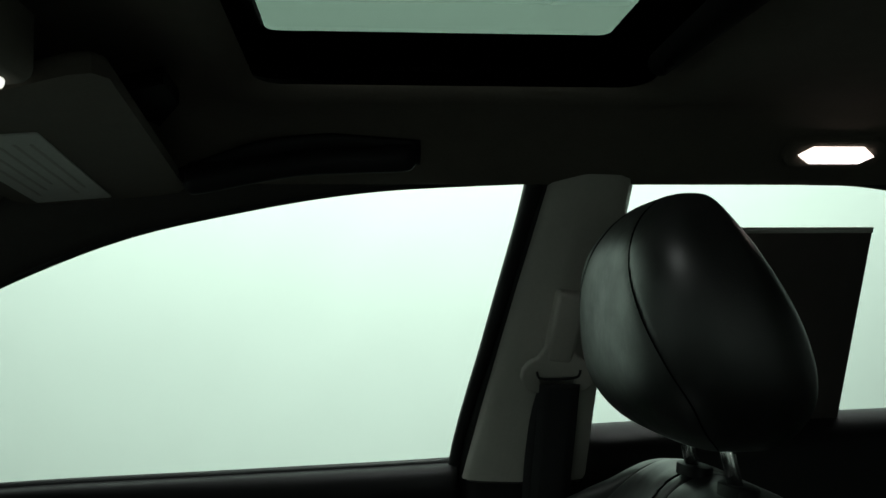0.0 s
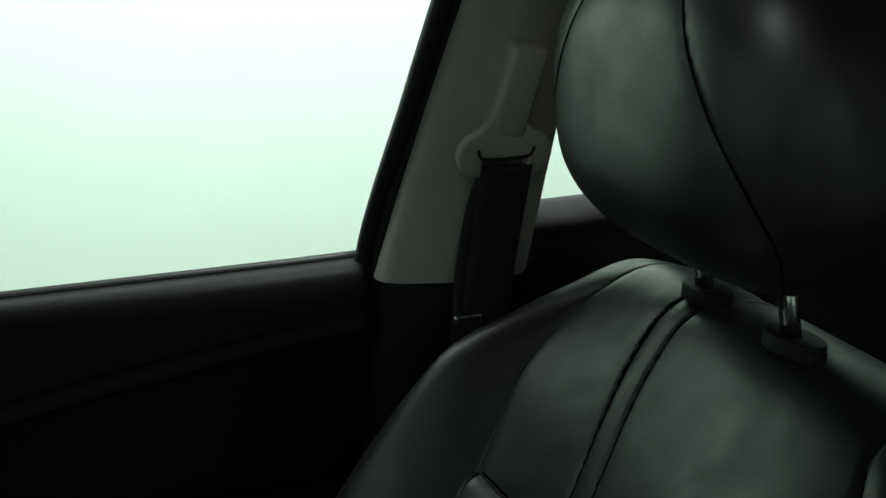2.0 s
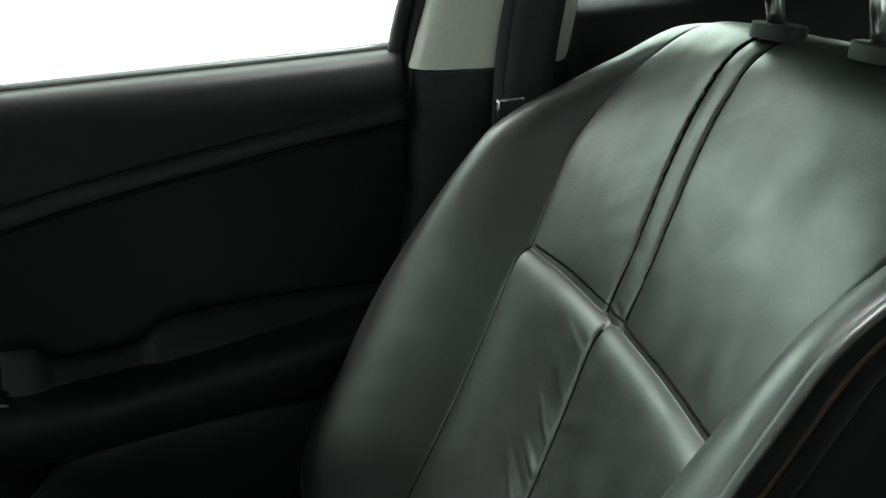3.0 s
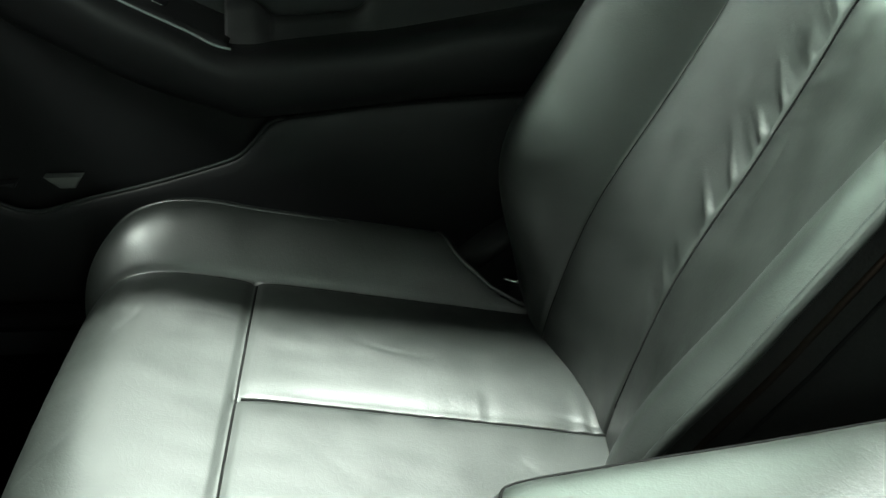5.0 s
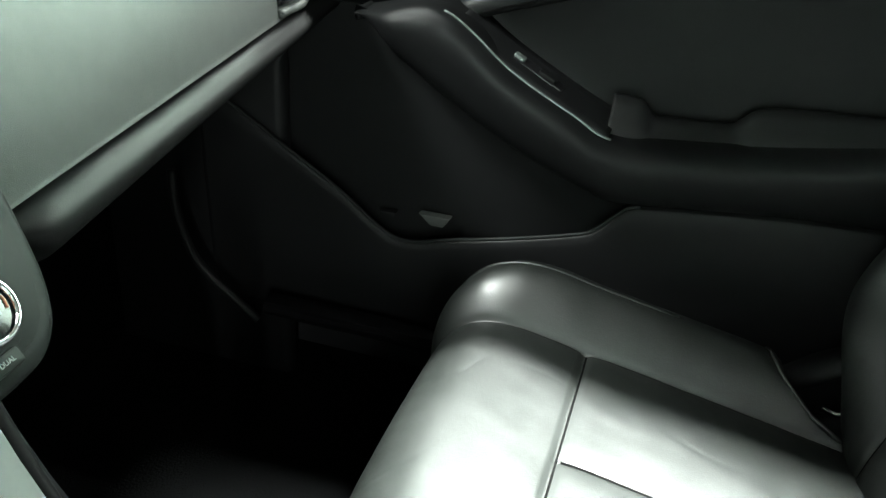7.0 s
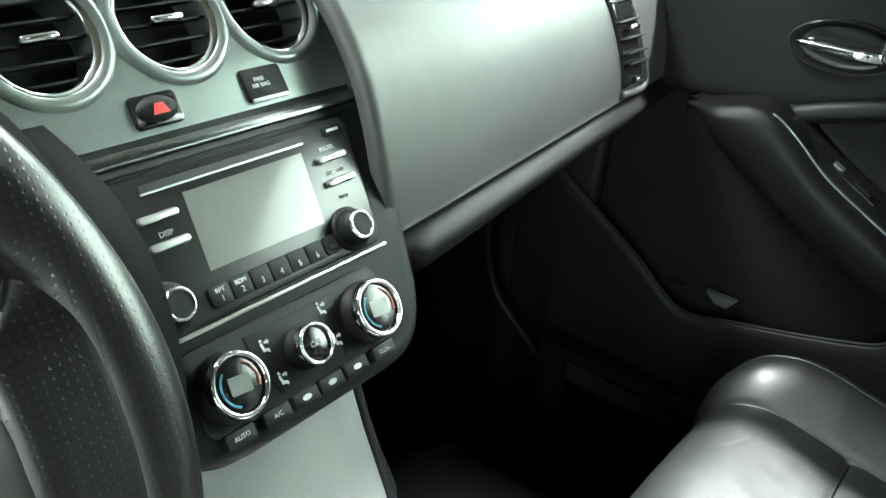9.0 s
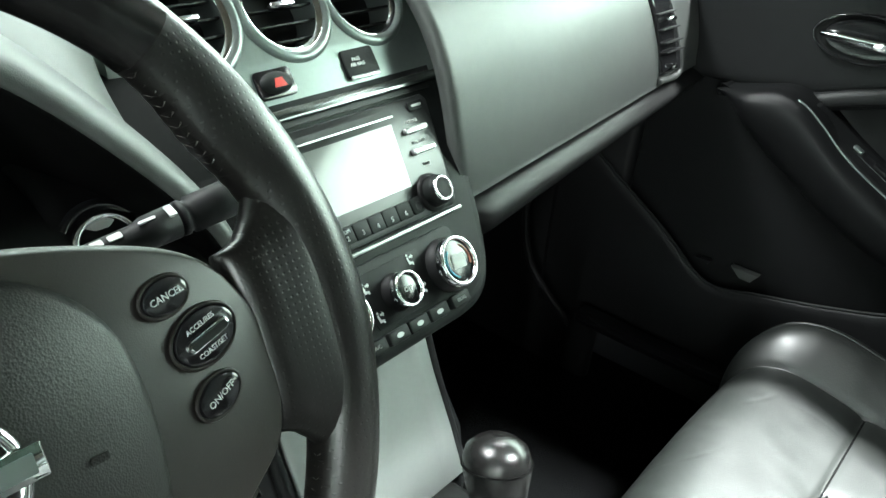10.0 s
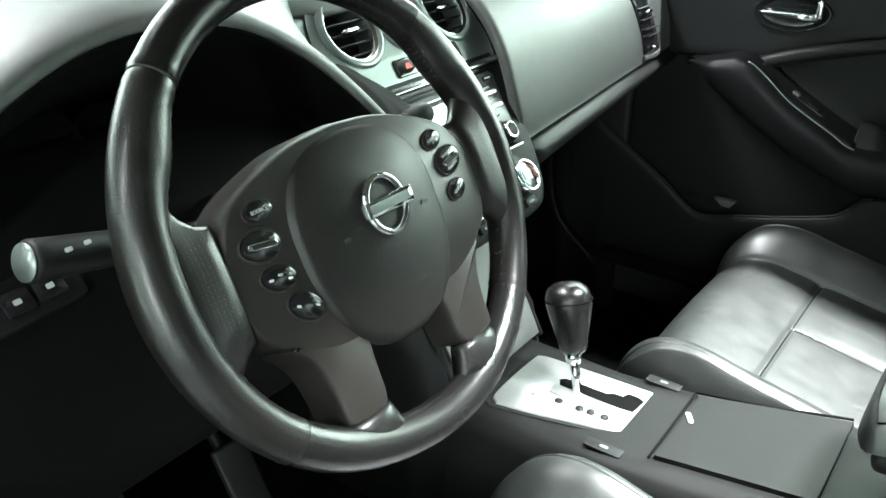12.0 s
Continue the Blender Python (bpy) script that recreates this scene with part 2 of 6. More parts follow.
def smooth_line(points, n):
    """n points along a Catmull-Rom curve through the points."""
    p = np.array(points, float)
    p = np.vstack([2 * p[0] - p[1], p, 2 * p[-1] - p[-2]])
    seg = len(p) - 3
    t = np.linspace(0, seg, n)
    i = np.minimum(t.astype(int), seg - 1)
    f = (t - i)[:, None]
    a, b, c, d = p[i], p[i + 1], p[i + 2], p[i + 3]
    return 0.5 * (2 * b + (c - a) * f + (2 * a - 5 * b + 4 * c - d) * f ** 2 + (3 * b - a - 3 * c + d) * f ** 3)


def curve_fn(points):
    """A smooth function y(x) through rising (x, y) points."""
    q = smooth_line(points, 400)
    o = np.argsort(q[:, 0])
    return lambda x: np.interp(x, q[o, 0], q[o, 1])


def sstep(a, b, x):
    t = np.clip((x - a) / (b - a), 0, 1)
    return t * t * (3 - 2 * t)


def box_bm(sx, sy, sz, bevel=0.0, seg=3, at=(0, 0, 0)):
    bm = bmesh.new()
    bmesh.ops.create_cube(bm, size=1)
    bmesh.ops.scale(bm, vec=(sx, sy, sz), verts=bm.verts)
    if bevel:
        bmesh.ops.bevel(bm, geom=bm.edges[:], offset=bevel, segments=seg, profile=0.5, affect="EDGES")
    bmesh.ops.translate(bm, vec=at, verts=bm.verts)
    return bm


def prism_bm(outline, z0, z1, bevel=0.0, seg=2):
    """An outline in the plane, raised from z0 to z1, with rounded top edges."""
    bm = bmesh.new()
    n = len(outline)
    lo = [bm.verts.new((x, y, z0)) for x, y in outline]
    hi = [bm.verts.new((x, y, z1)) for x, y in outline]
    top = bm.faces.new(hi)
    bm.faces.new(lo[::-1])
    for i in range(n):
        bm.faces.new((lo[i], lo[(i + 1) % n], hi[(i + 1) % n], hi[i]))
    bmesh.ops.recalc_face_normals(bm, faces=bm.faces)
    if bevel:
        bmesh.ops.bevel(bm, geom=list(top.edges), offset=bevel, segments=seg, profile=0.5, affect="EDGES")
    return bm


def rrect(w, h, r, n=6, cx=0.0, cy=0.0):
    out = []
    for k, (sx, sy) in enumerate(((1, 1), (-1, 1), (-1, -1), (1, -1))):
        for i in range(n + 1):
            a = math.pi / 2 * (k + i / n)
            out.append((cx + sx * (w / 2 - r) + r * math.cos(a), cy + sy * (h / 2 - r) + r * math.sin(a)))
    return out


def ellipse(a, b, n=40, cx=0.0, cy=0.0, turn=0.0):
    c, s = math.cos(radians(turn)), math.sin(radians(turn))
    return [(cx + a * math.cos(t) * c - b * math.sin(t) * s, cy + a * math.cos(t) * s + b * math.sin(t) * c)
            for t in (2 * math.pi * i / n for i in range(n))]


def lathe(profile, n=48):
    """A turned mesh: (radius, height) points about z."""
    p = np.array(profile, float)
    t = np.linspace(0, 2 * np.pi, n, endpoint=False)
    pts = np.stack([p[:, :1] * np.cos(t), p[:, :1] * np.sin(t), np.repeat(p[:, 1:], n, 1)], -1)
    return grid(pts, close_u=True)


def tube(points, radius, n=12, smooth=0, caps=True, flat=1.0, up=(0, 0, 1)):
    """A swept tube along the points; radius may vary; flat squeezes it across up."""
    p = smooth_line(points, smooth) if smooth else np.array(points, float)
    r = np.interp(np.linspace(0, 1, len(p)), np.linspace(0, 1, len(np.atleast_1d(radius))), np.atleast_1d(radius)) if np.ndim(radius) else np.full(len(p), radius)
    if caps:
        p = np.vstack([p[:1], p, p[-1:]])
        r = np.concatenate([[1e-5], r, [1e-5]])
    tan = np.gradient(p, axis=0)
    tan[0], tan[-1] = tan[1] if caps else tan[0], tan[-2] if caps else tan[-1]
    tan /= np.linalg.norm(tan, axis=1)[:, None] + 1e-12
    upv = np.array(up, float)
    side = np.cross(tan, upv)
    side /= np.linalg.norm(side, axis=1)[:, None] + 1e-9
    upn = np.cross(side, tan)
    a = np.linspace(0, 2 * np.pi, n, endpoint=False)
    ring = side[:, None] * np.cos(a)[None, :, None] + upn[:, None] * (flat * np.sin(a))[None, :, None]
    return grid(p[:, None] + ring * r[:, None, None], close_u=True)


def loft(rings, close=True, cap=True):
    """A skin over rings of the same count of points."""
    me = grid(np.array(rings, float), close_u=close)
    if cap:
        bm = bmesh.new()
        bm.from_mesh(me)
        bm.verts.ensure_lookup_table()
        n = len(rings[0])
        k = len(rings)
        bm.faces.new([bm.verts[i] for i in range(n)][::-1])
        bm.faces.new([bm.verts[(k - 1) * n + i] for i in range(n)])
        bmesh.ops.recalc_face_normals(bm, faces=bm.faces)
        bm.to_mesh(me)
        bm.free()
    return me


def plate(pts, thick):
    """A closed slab under a grid of points, along its normals."""
    du, dv = np.gradient(pts, axis=1), np.gradient(pts, axis=0)
    nrm = np.cross(du, dv)
    nrm /= np.linalg.norm(nrm, axis=2)[..., None] + 1e-12
    back = pts - nrm * thick
    nv, nu = pts.shape[:2]
    me = bpy.data.meshes.new("plate")
    idx = np.arange(nv * nu).reshape(nv, nu)
    off = nv * nu
    q = []
    a, b, c, d = idx[:-1, :-1], idx[:-1, 1:], idx[1:, 1:], idx[1:, :-1]
    q += np.stack([a, b, c, d], -1).reshape(-1, 4).tolist()
    q += (np.stack([a, d, c, b], -1) + off).reshape(-1, 4).tolist()
    rim = np.concatenate([idx[0], idx[1:, -1], idx[-1, -2::-1], idx[-2:0:-1, 0]])
    nxt = np.roll(rim, -1)
    q += np.stack([nxt, rim, rim + off, nxt + off], -1).tolist()
    me.from_pydata(np.concatenate([pts.reshape(-1, 3), back.reshape(-1, 3)]).tolist(), [], q)
    me.update()
    return me


def lettering(text, size, depth=0.0003):
    cu = bpy.data.curves.new("t", "FONT")
    cu.body, cu.size, cu.extrude, cu.align_x, cu.align_y, cu.resolution_u = text, size, depth, "CENTER", "CENTER", 2
    ob = bpy.data.objects.new("t", cu)
    scene.collection.objects.link(ob)
    bpy.context.view_layer.update()
    me = bpy.data.meshes.new_from_object(ob.evaluated_get(bpy.context.evaluated_depsgraph_get()))
    bpy.data.objects.remove(ob)
    bpy.data.curves.remove(cu)
    return me


def axes(origin, x, y, z):
    m = Matrix((x, y, z)).transposed().to_4x4()
    m.translation = Vector(origin)
    return m


# ---- the booth round the car ----
def slab(name, size, at, material, kind="structure", label="", category=""):
    return tagged(part(name, box_bm(*size), material, m=Matrix.Translation(at), smooth=False), label, category, "", kind)


slab("floor", (9.0, 10.0, 0.1), (0, 0, -0.45), CONCRETE, label="grey concrete booth floor", category="floor")
slab("wall_east", (0.1, 10.0, 3.6), (3.2, 0, 1.4), WALLPAINT, label="pale green white booth wall", category="wall")
slab("wall_west", (0.1, 10.0, 3.6), (-4.4, 0, 1.4), WALLPAINT, label="pale green white booth wall", category="wall")
slab("wall_north", (9.0, 0.1, 3.6), (0, 5.0, 1.4), WALLPAINT, label="pale green white booth wall", category="wall")
slab("wall_south", (9.0, 0.1, 3.6), (0, -5.0, 1.4), DARKWALL, label="dark grey booth wall", category="wall")
# unseen ceiling, coloured dark so that less light bounces into the car
slab("ceiling", (9.0, 10.0, 0.1), (0, 0, 3.25), CEILPAINT, label="unseen booth ceiling, dark to cut bounced light", category="ceiling")

# ---- car shell ----
tagged(part("car_floor", box_bm(1.64, 2.8, 0.06, 0.01), CARPET, m=Matrix.Translation((0, -0.25, -0.03)), smooth="auto"), "black carpeted car floor", "floor", "", "structure")
tagged(part("firewall", box_bm(1.64, 0.05, 0.75, 0.01), CARPET, m=Matrix.Translation((0, 1.05, 0.37)), smooth="auto"), "dark carpeted bulkhead under the dashboard", "bulkhead", "", "structure")
tagged(part("rear_bulkhead", box_bm(1.4, 0.06, 0.9, 0.02), LEATHER, m=Matrix.Translation((0, -1.25, 0.35)), smooth="auto"), "dark rear seat bulkhead", "bulkhead", "", "structure")

# headliner with the roof opening
RX, RY0, RY1 = 0.420, -0.238, 0.156
K, NS = 26, 40


def rect_loop(x, y0, y1, r, n):
    pts = []
    for cx, cy, a0 in ((x - r, y1 - r, 0), (-x + r, y1 - r, 90), (-x + r, y0 + r, 180), (x - r, y0 + r, 270)):
        nxt = []
        for i in range(n):
            a = radians(a0 + 90 * i / (n - 1))
            nxt.append((cx + r * math.cos(a), cy + r * math.sin(a)))
        pts.append(nxt)
    out = []
    for j in range(4):
        out += pts[j]
        a, b = np.array(pts[j][-1]), np.array(pts[(j + 1) % 4][0])
        out += [tuple(a + (b - a) * k / 16) for k in range(1, 16)]
    return np.array(out)


inner = rect_loop(RX, RY0, RY1, 0.03, 8)
outer = rect_loop(0.60, -1.2, 0.58, 0.06, 8)
rows = []
for k in range(K):
    f = k / (K - 1)
    xy = inner + (outer - inner) * f
    lip = 0.010 * (1 - sstep(0, 0.012, f)) - 0.010 * (1 - sstep(0.012, 0.10, f)) * sstep(0.0, 0.012, f)
    edge = np.maximum(np.abs(xy[:, 0]) / 0.60, np.maximum((xy[:, 1] - 0.05) / 0.53, (-xy[:, 1] - 0.1) / 1.1))
    z = 1.178 - 0.02 * (xy[:, 0] / 0.6) ** 2 - 0.055 * sstep(0.72, 1.0, edge) + lip
    rows.append(np.column_stack([xy, z]))
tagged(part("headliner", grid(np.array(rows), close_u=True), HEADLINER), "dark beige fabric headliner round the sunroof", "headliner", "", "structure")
top = np.array([np.column_stack([rect_loop(0.43, -0.225, 0.185, 0.03, 8) * (1 - f) + outer * 1.06 * f, np.full(len(inner), 1.228 - 0.035 * f * f)]) for f in np.linspace(0, 1, 8)])
tagged(part("roof_skin", grid(top, close_u=True, flip=True), BODYPAINT), "dark painted car roof skin", "roof", "", "structure")

sun = thing("sunroof", "tinted glass sunroof with a black frame", "sunroof", (0, -0.02, 1.2))
wall = []
for dz, ins in ((1.184, 0.0), (1.188, 0.5), (1.192, 1.0), (1.222, 1.0)):
    wall.append(np.column_stack([rect_loop(RX + 0.004 + 0.10 * ins, RY0 - 0.004 - 0.03 * ins, RY1 + 0.004 + 0.03 * ins, 0.03, 8), np.full(len(inner), dz)]))
part("well", grid(np.array(wall), close_u=True), ROOFBLACK, sun, "black lined opening")
gl_in = rect_loop(0.388, -0.192, 0.143, 0.012, 8)
part("frit_frame", grid(np.array([np.column_stack([rect_loop(0.524, -0.272, 0.19, 0.03, 8), np.full(len(inner), 1.2225)]),
                                  np.column_stack([gl_in, np.full(len(inner), 1.2225)])]), close_u=True), ROOFBLACK, sun, "black frame band")
bm = bmesh.new()
bm.faces.new([bm.verts.new((x, y, 1.2245)) for x, y in rect_loop(0.42, -0.22, 0.18, 0.02, 8)[::-1]])
pane = part("pane", bm, ROOFGLASS, sun, "grey green tinted glass", smooth=False)
pane.visible_shadow = False
part("front_rail", tube([(-0.30, 0.141, 1.200), (0.30, 0.141, 1.200)], 0.005, 10), ROOFBLACK, sun)
part("shade_edge", tube([(-0.30, -0.226, 1.180), (0.335, -0.226, 1.180)], [0.014, 0.016, 0.016, 0.012], 16, smooth=20), ROOFBLACK, sun, "rolled fabric front edge of the sliding shade")

# ---- side structure, built for the passenger side and mirrored for the roof rail ----
belt_z = curve_fn([(-1.1, 0.775), (-0.65, 0.768), (-0.25, 0.755), (-0.067, 0.741), (0.24, 0.731), (0.53, 0.722), (0.85, 0.70)])
RAIL_UP = 0.005
top_pts = [(0.95, 0.705, 0.82), (0.76, 0.69, 0.87), (0.62, 0.685, 0.93), (0.48, 0.660, 0.996), (0.344, 0.640, 1.046), (0.21, 0.627, 1.076), (0.075, 0.618, 1.098), (-0.062, 0.613, 1.108), (-0.32, 0.613, 1.116), (-0.50, 0.617, 1.112), (-0.63, 0.622, 1.104), (-0.9, 0.64, 1.05)]
rail_line = smooth_line([(x, y, z + RAIL_UP) for y, x, z in top_pts], 90)


def roof_rail(sign, name):
    rings = []
    for x, y, z in rail_line:
        prof = [(0.012, -0.002), (0.004, -0.006), (-0.012, 0.004), (-0.035, 0.022), (-0.055, 0.052), (-0.045, 0.085), (0.0, 0.095), (0.035, 0.06), (0.035, 0.02)]
        k = 0.55 + 0.45 * float(sstep(0.98, 0.62, y))
        rings.append([(sign * (x + a * k), y, z + b * k) for a, b in prof])
    return tagged(part(name, loft(rings), RAILSHADED), "beige roof rail trim above the door windows, darkened for shade", "roof rail", "", "structure")


roof_rail(1, "trim_roof_rail")
roof_rail(-1, "trim_roof_rail")
tagged(part("trim_window_seal", tube([(x + 0.008, y, z - 0.004) for x, y, z in rail_line], 0.0065, 10), RUBBER), "black rubber window seal along the roof rail", "seal", "", "structure")
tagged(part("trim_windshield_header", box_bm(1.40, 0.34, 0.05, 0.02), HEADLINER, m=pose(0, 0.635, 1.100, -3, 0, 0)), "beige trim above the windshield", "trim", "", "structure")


def pillar_ring(pts, z, s=1):
    return [(s * x, y, z) for x, y in pts]


lowsec = [(0.778, -0.078), (0.735, -0.078), (0.722, -0.084), (0.712, -0.10), (0.700, -0.145), (0.700, -0.16), (0.705, -0.225), (0.715, -0.238), (0.778, -0.246)]
topsec = [(0.625, -0.176), (0.592, -0.178), (0.580, -0.182), (0.572, -0.192), (0.562, -0.21), (0.560, -0.22), (0.562, -0.256), (0.570, -0.270), (0.625, -0.290)]


def pillar_at(f):
    a, b = np.array(lowsec), np.array(topsec)
    bow = 0.010 * math.sin(math.pi * f)
    p = a + (b - a) * f
    p[:, 0] += bow
    return p


for s, nm in ((1, "b_pillar_trim"), (-1, "b_pillar_trim")):
    rings = [pillar_ring(pillar_at(f), 0.728 + f * (1.125 - 0.728), s) for f in np.linspace(0, 1, 14)]
    ob = tagged(part(nm, loft(rings), PILLAR, smooth="auto"), "beige plastic door pillar trim between the side windows", "pillar trim", "", "structure")
lower = [pillar_ring([(x + 0.003 + (0.02 if x > 0.76 else 0), y - 0.004 + dy) for x, y in lowsec], z) for z, dy in ((0.725, 0), (0.6, 0.012), (0.45, 0.035), (0.25, 0.05), (0.05, 0.06))]
tagged(part("b_pillar_lower_trim", loft(lower[::-1]), PLASTIC, smooth="auto"), "black lower door pillar trim", "pillar trim", "", "structure")
lowl = [[(-x, y, z) for x, y, z in r] for r in lower]
tagged(part("b_pillar_lower_trim", loft(lowl[::-1]), PLASTIC, smooth="auto"), "black lower door pillar trim", "pillar trim", "", "structure")
# channel between window and pillar
for off, rad, nm in ((0.0, [0.009, 0.009, 0.011, 0.013], "trim_window_channel"), (-0.015, [0.009, 0.009, 0.011, 0.013], "trim_pillar_seal")):
    line = [(0.765 - 0.012 * (off < 0), -0.068 + off, 0.60), (0.765 - 0.012 * (off < 0), -0.070 + off, 0.741), (0.695, -0.113 + off, 0.92), (0.640, -0.146 + off, 1.05), (0.612, -0.160 + 1.5 * off, 1.112)]
    tagged(part(nm, tube(line, rad, 12, smooth=40, flat=1.3, up=(1, 0, 0)), RUBBER), "black rubber seal beside the door pillar", "seal", "", "structure")


def window_pane(name, y0, y1, label):
    ys = np.linspace(y0, y1, 30)
    rl = rail_line[np.argsort(rail_line[:, 1])]
    zt = np.interp(ys, rl[:, 1], rl[:, 2]) + 0.01
    xt = np.interp(ys, rl[:, 1], rl[:, 0]) + 0.012
    zb = belt_z(ys) - 0.03
    fs = np.linspace(0, 1, 10)[:, None]
    xs = 0.785 + (xt - 0.785) * fs + 0.012 * np.sin(np.pi * fs)
    pts = np.stack([xs, np.repeat(ys[None], 10, 0), zb + (zt - zb) * fs], -1)
    ob = tagged(part(name, grid(pts), SIDEGLASS), label, "window", "", "structure")
    ob.visible_shadow = False


window_pane("window_1", -0.16, 0.86, "clear green tinted front passenger window")
window_pane("window_2", -1.0, -0.2, "clear green tinted rear side window")

sheet = thing("window_sheet", "paper sheet stuck inside the rear side window, coloured dark as backlit", "paper sheet", (0.68, -0.5, 0.9))
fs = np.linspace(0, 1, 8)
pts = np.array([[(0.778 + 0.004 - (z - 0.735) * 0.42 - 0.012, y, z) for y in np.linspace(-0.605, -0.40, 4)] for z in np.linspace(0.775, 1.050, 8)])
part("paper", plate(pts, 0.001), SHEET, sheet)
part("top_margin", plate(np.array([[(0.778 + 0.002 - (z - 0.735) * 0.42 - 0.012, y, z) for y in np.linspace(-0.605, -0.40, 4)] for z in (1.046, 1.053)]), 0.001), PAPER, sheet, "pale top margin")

# rear door panel behind the pillar
ys = np.linspace(-1.15, -0.232, 40)
sec = [(0.775, 0.004), (0.765, 0.006), (0.750, -0.004), (0.742, -0.03), (0.738, -0.08), (0.715, -0.16), (0.70, -0.26), (0.71, -0.40), (0.70, -0.7)]
ss = smooth_line(sec, 40)
pts = np.array([[(x, y, belt_z(y) + dz) for y in ys] for x, dz in ss])
rd = thing("rear_door", "black rear door panel below the side window", "car door", (0.74, -0.6, 0.4))
part("door_panel", plate(pts, -0.03), DOORSKIN, rd)
part("belt_seal", tube([(0.782, y, float(belt_z(y)) + 0.004) for y in ys], 0.005, 8), RUBBER, rd)

# lower side and sill
tagged(part("door_sill", tube([(0.684, -0.7, 0.138), (0.684, 0.76, 0.142)], 0.020, 16, flat=0.7), GLOSSBLACK), "black plastic door sill trim", "sill", "", "structure")
tagged(part("body_side", box_bm(0.05, 2.5, 0.80, 0.01), BODYPAINT, m=Matrix.Translation((0.83, -0.1, 0.31)), smooth="auto"), "dark painted outer door skin", "body panel", "", "structure")
tagged(part("door_sill", tube([(-0.69, -0.7, 0.10), (-0.69, 1.0, 0.12)], 0.045, 16, flat=0.8), PLASTIC), "black plastic door sill trim", "sill", "", "structure")
tagged(part("kick_panel", box_bm(0.03, 0.36, 0.62, 0.012), PLASTIC, m=pose(0.735, 0.93, 0.25)), "black footwell side panel", "kick panel", "", "structure")

tagged(part("kick_panel_trim", tube([(0.672, 0.885, 0.32), (0.664, 0.879, 0.279), (0.662, 0.867, 0.231), (0.662, 0.841, 0.186), (0.664, 0.767, 0.125)], 0.006, 10, smooth=24), PLASTIC), "curved black trim edge of the footwell", "trim", "", "structure")
tagged(part("fender_side", box_bm(0.04, 0.55, 0.85, 0.01), BODYPAINT, m=Matrix.Translation((-0.80, 0.86, 0.34)), smooth="auto"), "dark inner fender beside the driver footwell", "body panel", "", "structure")
# ---- grab handle, visor, lamps ----
gh = thing("grab_handle", "dark grey folded grab handle on the roof rail", "handle", (0.51, 0.12, 1.11))
part("grip", tube([(0.512, 0.235, 1.092), (0.502, 0.222, 1.094), (0.498, 0.12, 1.111), (0.500, 0.014, 1.117), (0.512, 0.000, 1.121)], [0.008, 0.010, 0.009, 0.010, 0.008], 16, smooth=30, flat=1.5), PLASTIC, gh)
part("recess_plate", tube([(0.522, 0.248, 1.098), (0.516, 0.126, 1.122), (0.516, -0.012, 1.127)], [0.014, 0.026, 0.026, 0.016], 16, smooth=24, flat=0.35, up=(0.75, 0, 0.66)), PLASTIC, gh)
for y, z in ((0.222, 1.100), (0.014, 1.123)):
    part("pivot", box_bm(0.026, 0.040, 0.028, 0.007), PLASTIC, gh, m=pose(0.512, y, z, 0, -35, 0))

vz = thing("sun_visor", "beige fabric sun visor folded up with a pale label", "sun visor", (0.4, 0.4, 1.1))
VM = pose(0.340, 0.330, 1.106, -5, 3.2, 4)
part("panel", prism_bm([(-0.185, -0.0925), (0.215, -0.0925), (0.240, -0.082), (0.250, -0.055), (0.250, 0.055), (0.240, 0.082), (0.215, 0.0925), (-0.095, 0.0925), (-0.122, 0.080), (-0.198, -0.068), (-0.199, -0.084)], -0.009, 0.009, 0.007, 3), HEADLINER, vz, m=VM, smooth="auto")
part("label_sheet", prism_bm(rrect(0.29, 0.080, 0.003), -0.0105, -0.009), PAPER, vz, "pale grey printed label", m=VM @ Matrix.Translation((0.085, 0.030, 0)), smooth=False)
for i in range(5):
    part("print_line", box_bm(0.22 - 0.03 * (i % 3), 0.003, 0.0004), PILLAR, vz, m=VM @ Matrix.Translation((0.080 - 0.012 * (i % 3), 0.056 - 0.013 * i, -0.0108)), smooth=False)
# black wedge added as the shadow between visor end and headliner
part("clip", prism_bm([(0.306, 0.274), (0.256, 0.209), (0.330, 0.212), (0.425, 0.250)], 1.136, 1.152, 0.003), ROOFBLACK, vz, "black wedge for the shadow beside the visor", smooth="auto")
part("hinge_arm", tube([(0.55, 0.46, 1.112), (0.60, 0.49, 1.115)], 0.007, 10), PLASTIC, vz)

dl = thing("dome_lamp", "lit white dome lamp on the roof rail", "lamp", (0.565, -0.525, 1.135))
LM = axes((0.512, -0.489, 1.128), (0, 1, 0), (-0.75, 0, 0.66), (-0.66, 0, -0.75))
part("housing", prism_bm(rrect(0.115, 0.042, 0.016), -0.022, 0.004, 0.003), HEADLINER, dl, m=LM, smooth="auto")
part("lens", prism_bm([(-0.045, 0), (-0.03, 0.012), (0.03, 0.012), (0.045, 0), (0.03, -0.011), (-0.03, -0.011)], 0.004, 0.008, 0.002), LAMPGLOW, dl, "glowing lens", m=LM, smooth="auto")

ml = thing("map_lamp", "lit map lamp in the beige overhead console", "lamp", (0.07, 0.40, 1.14))
part("console_shell", prism_bm(rrect(0.25, 0.16, 0.03), -0.03, 0.012, 0.008, 3), HEADLINER, ml, m=pose(0.020, 0.34, 1.116, 180, 0, 0), smooth="auto")
part("lens", prism_bm(ellipse(0.024, 0.022, 28), 0.0, 0.004, 0.002), MAPGLOW, ml, "glowing lens", m=pose(0.116, 0.300, 1.104, 180, 0, 0), smooth="auto")

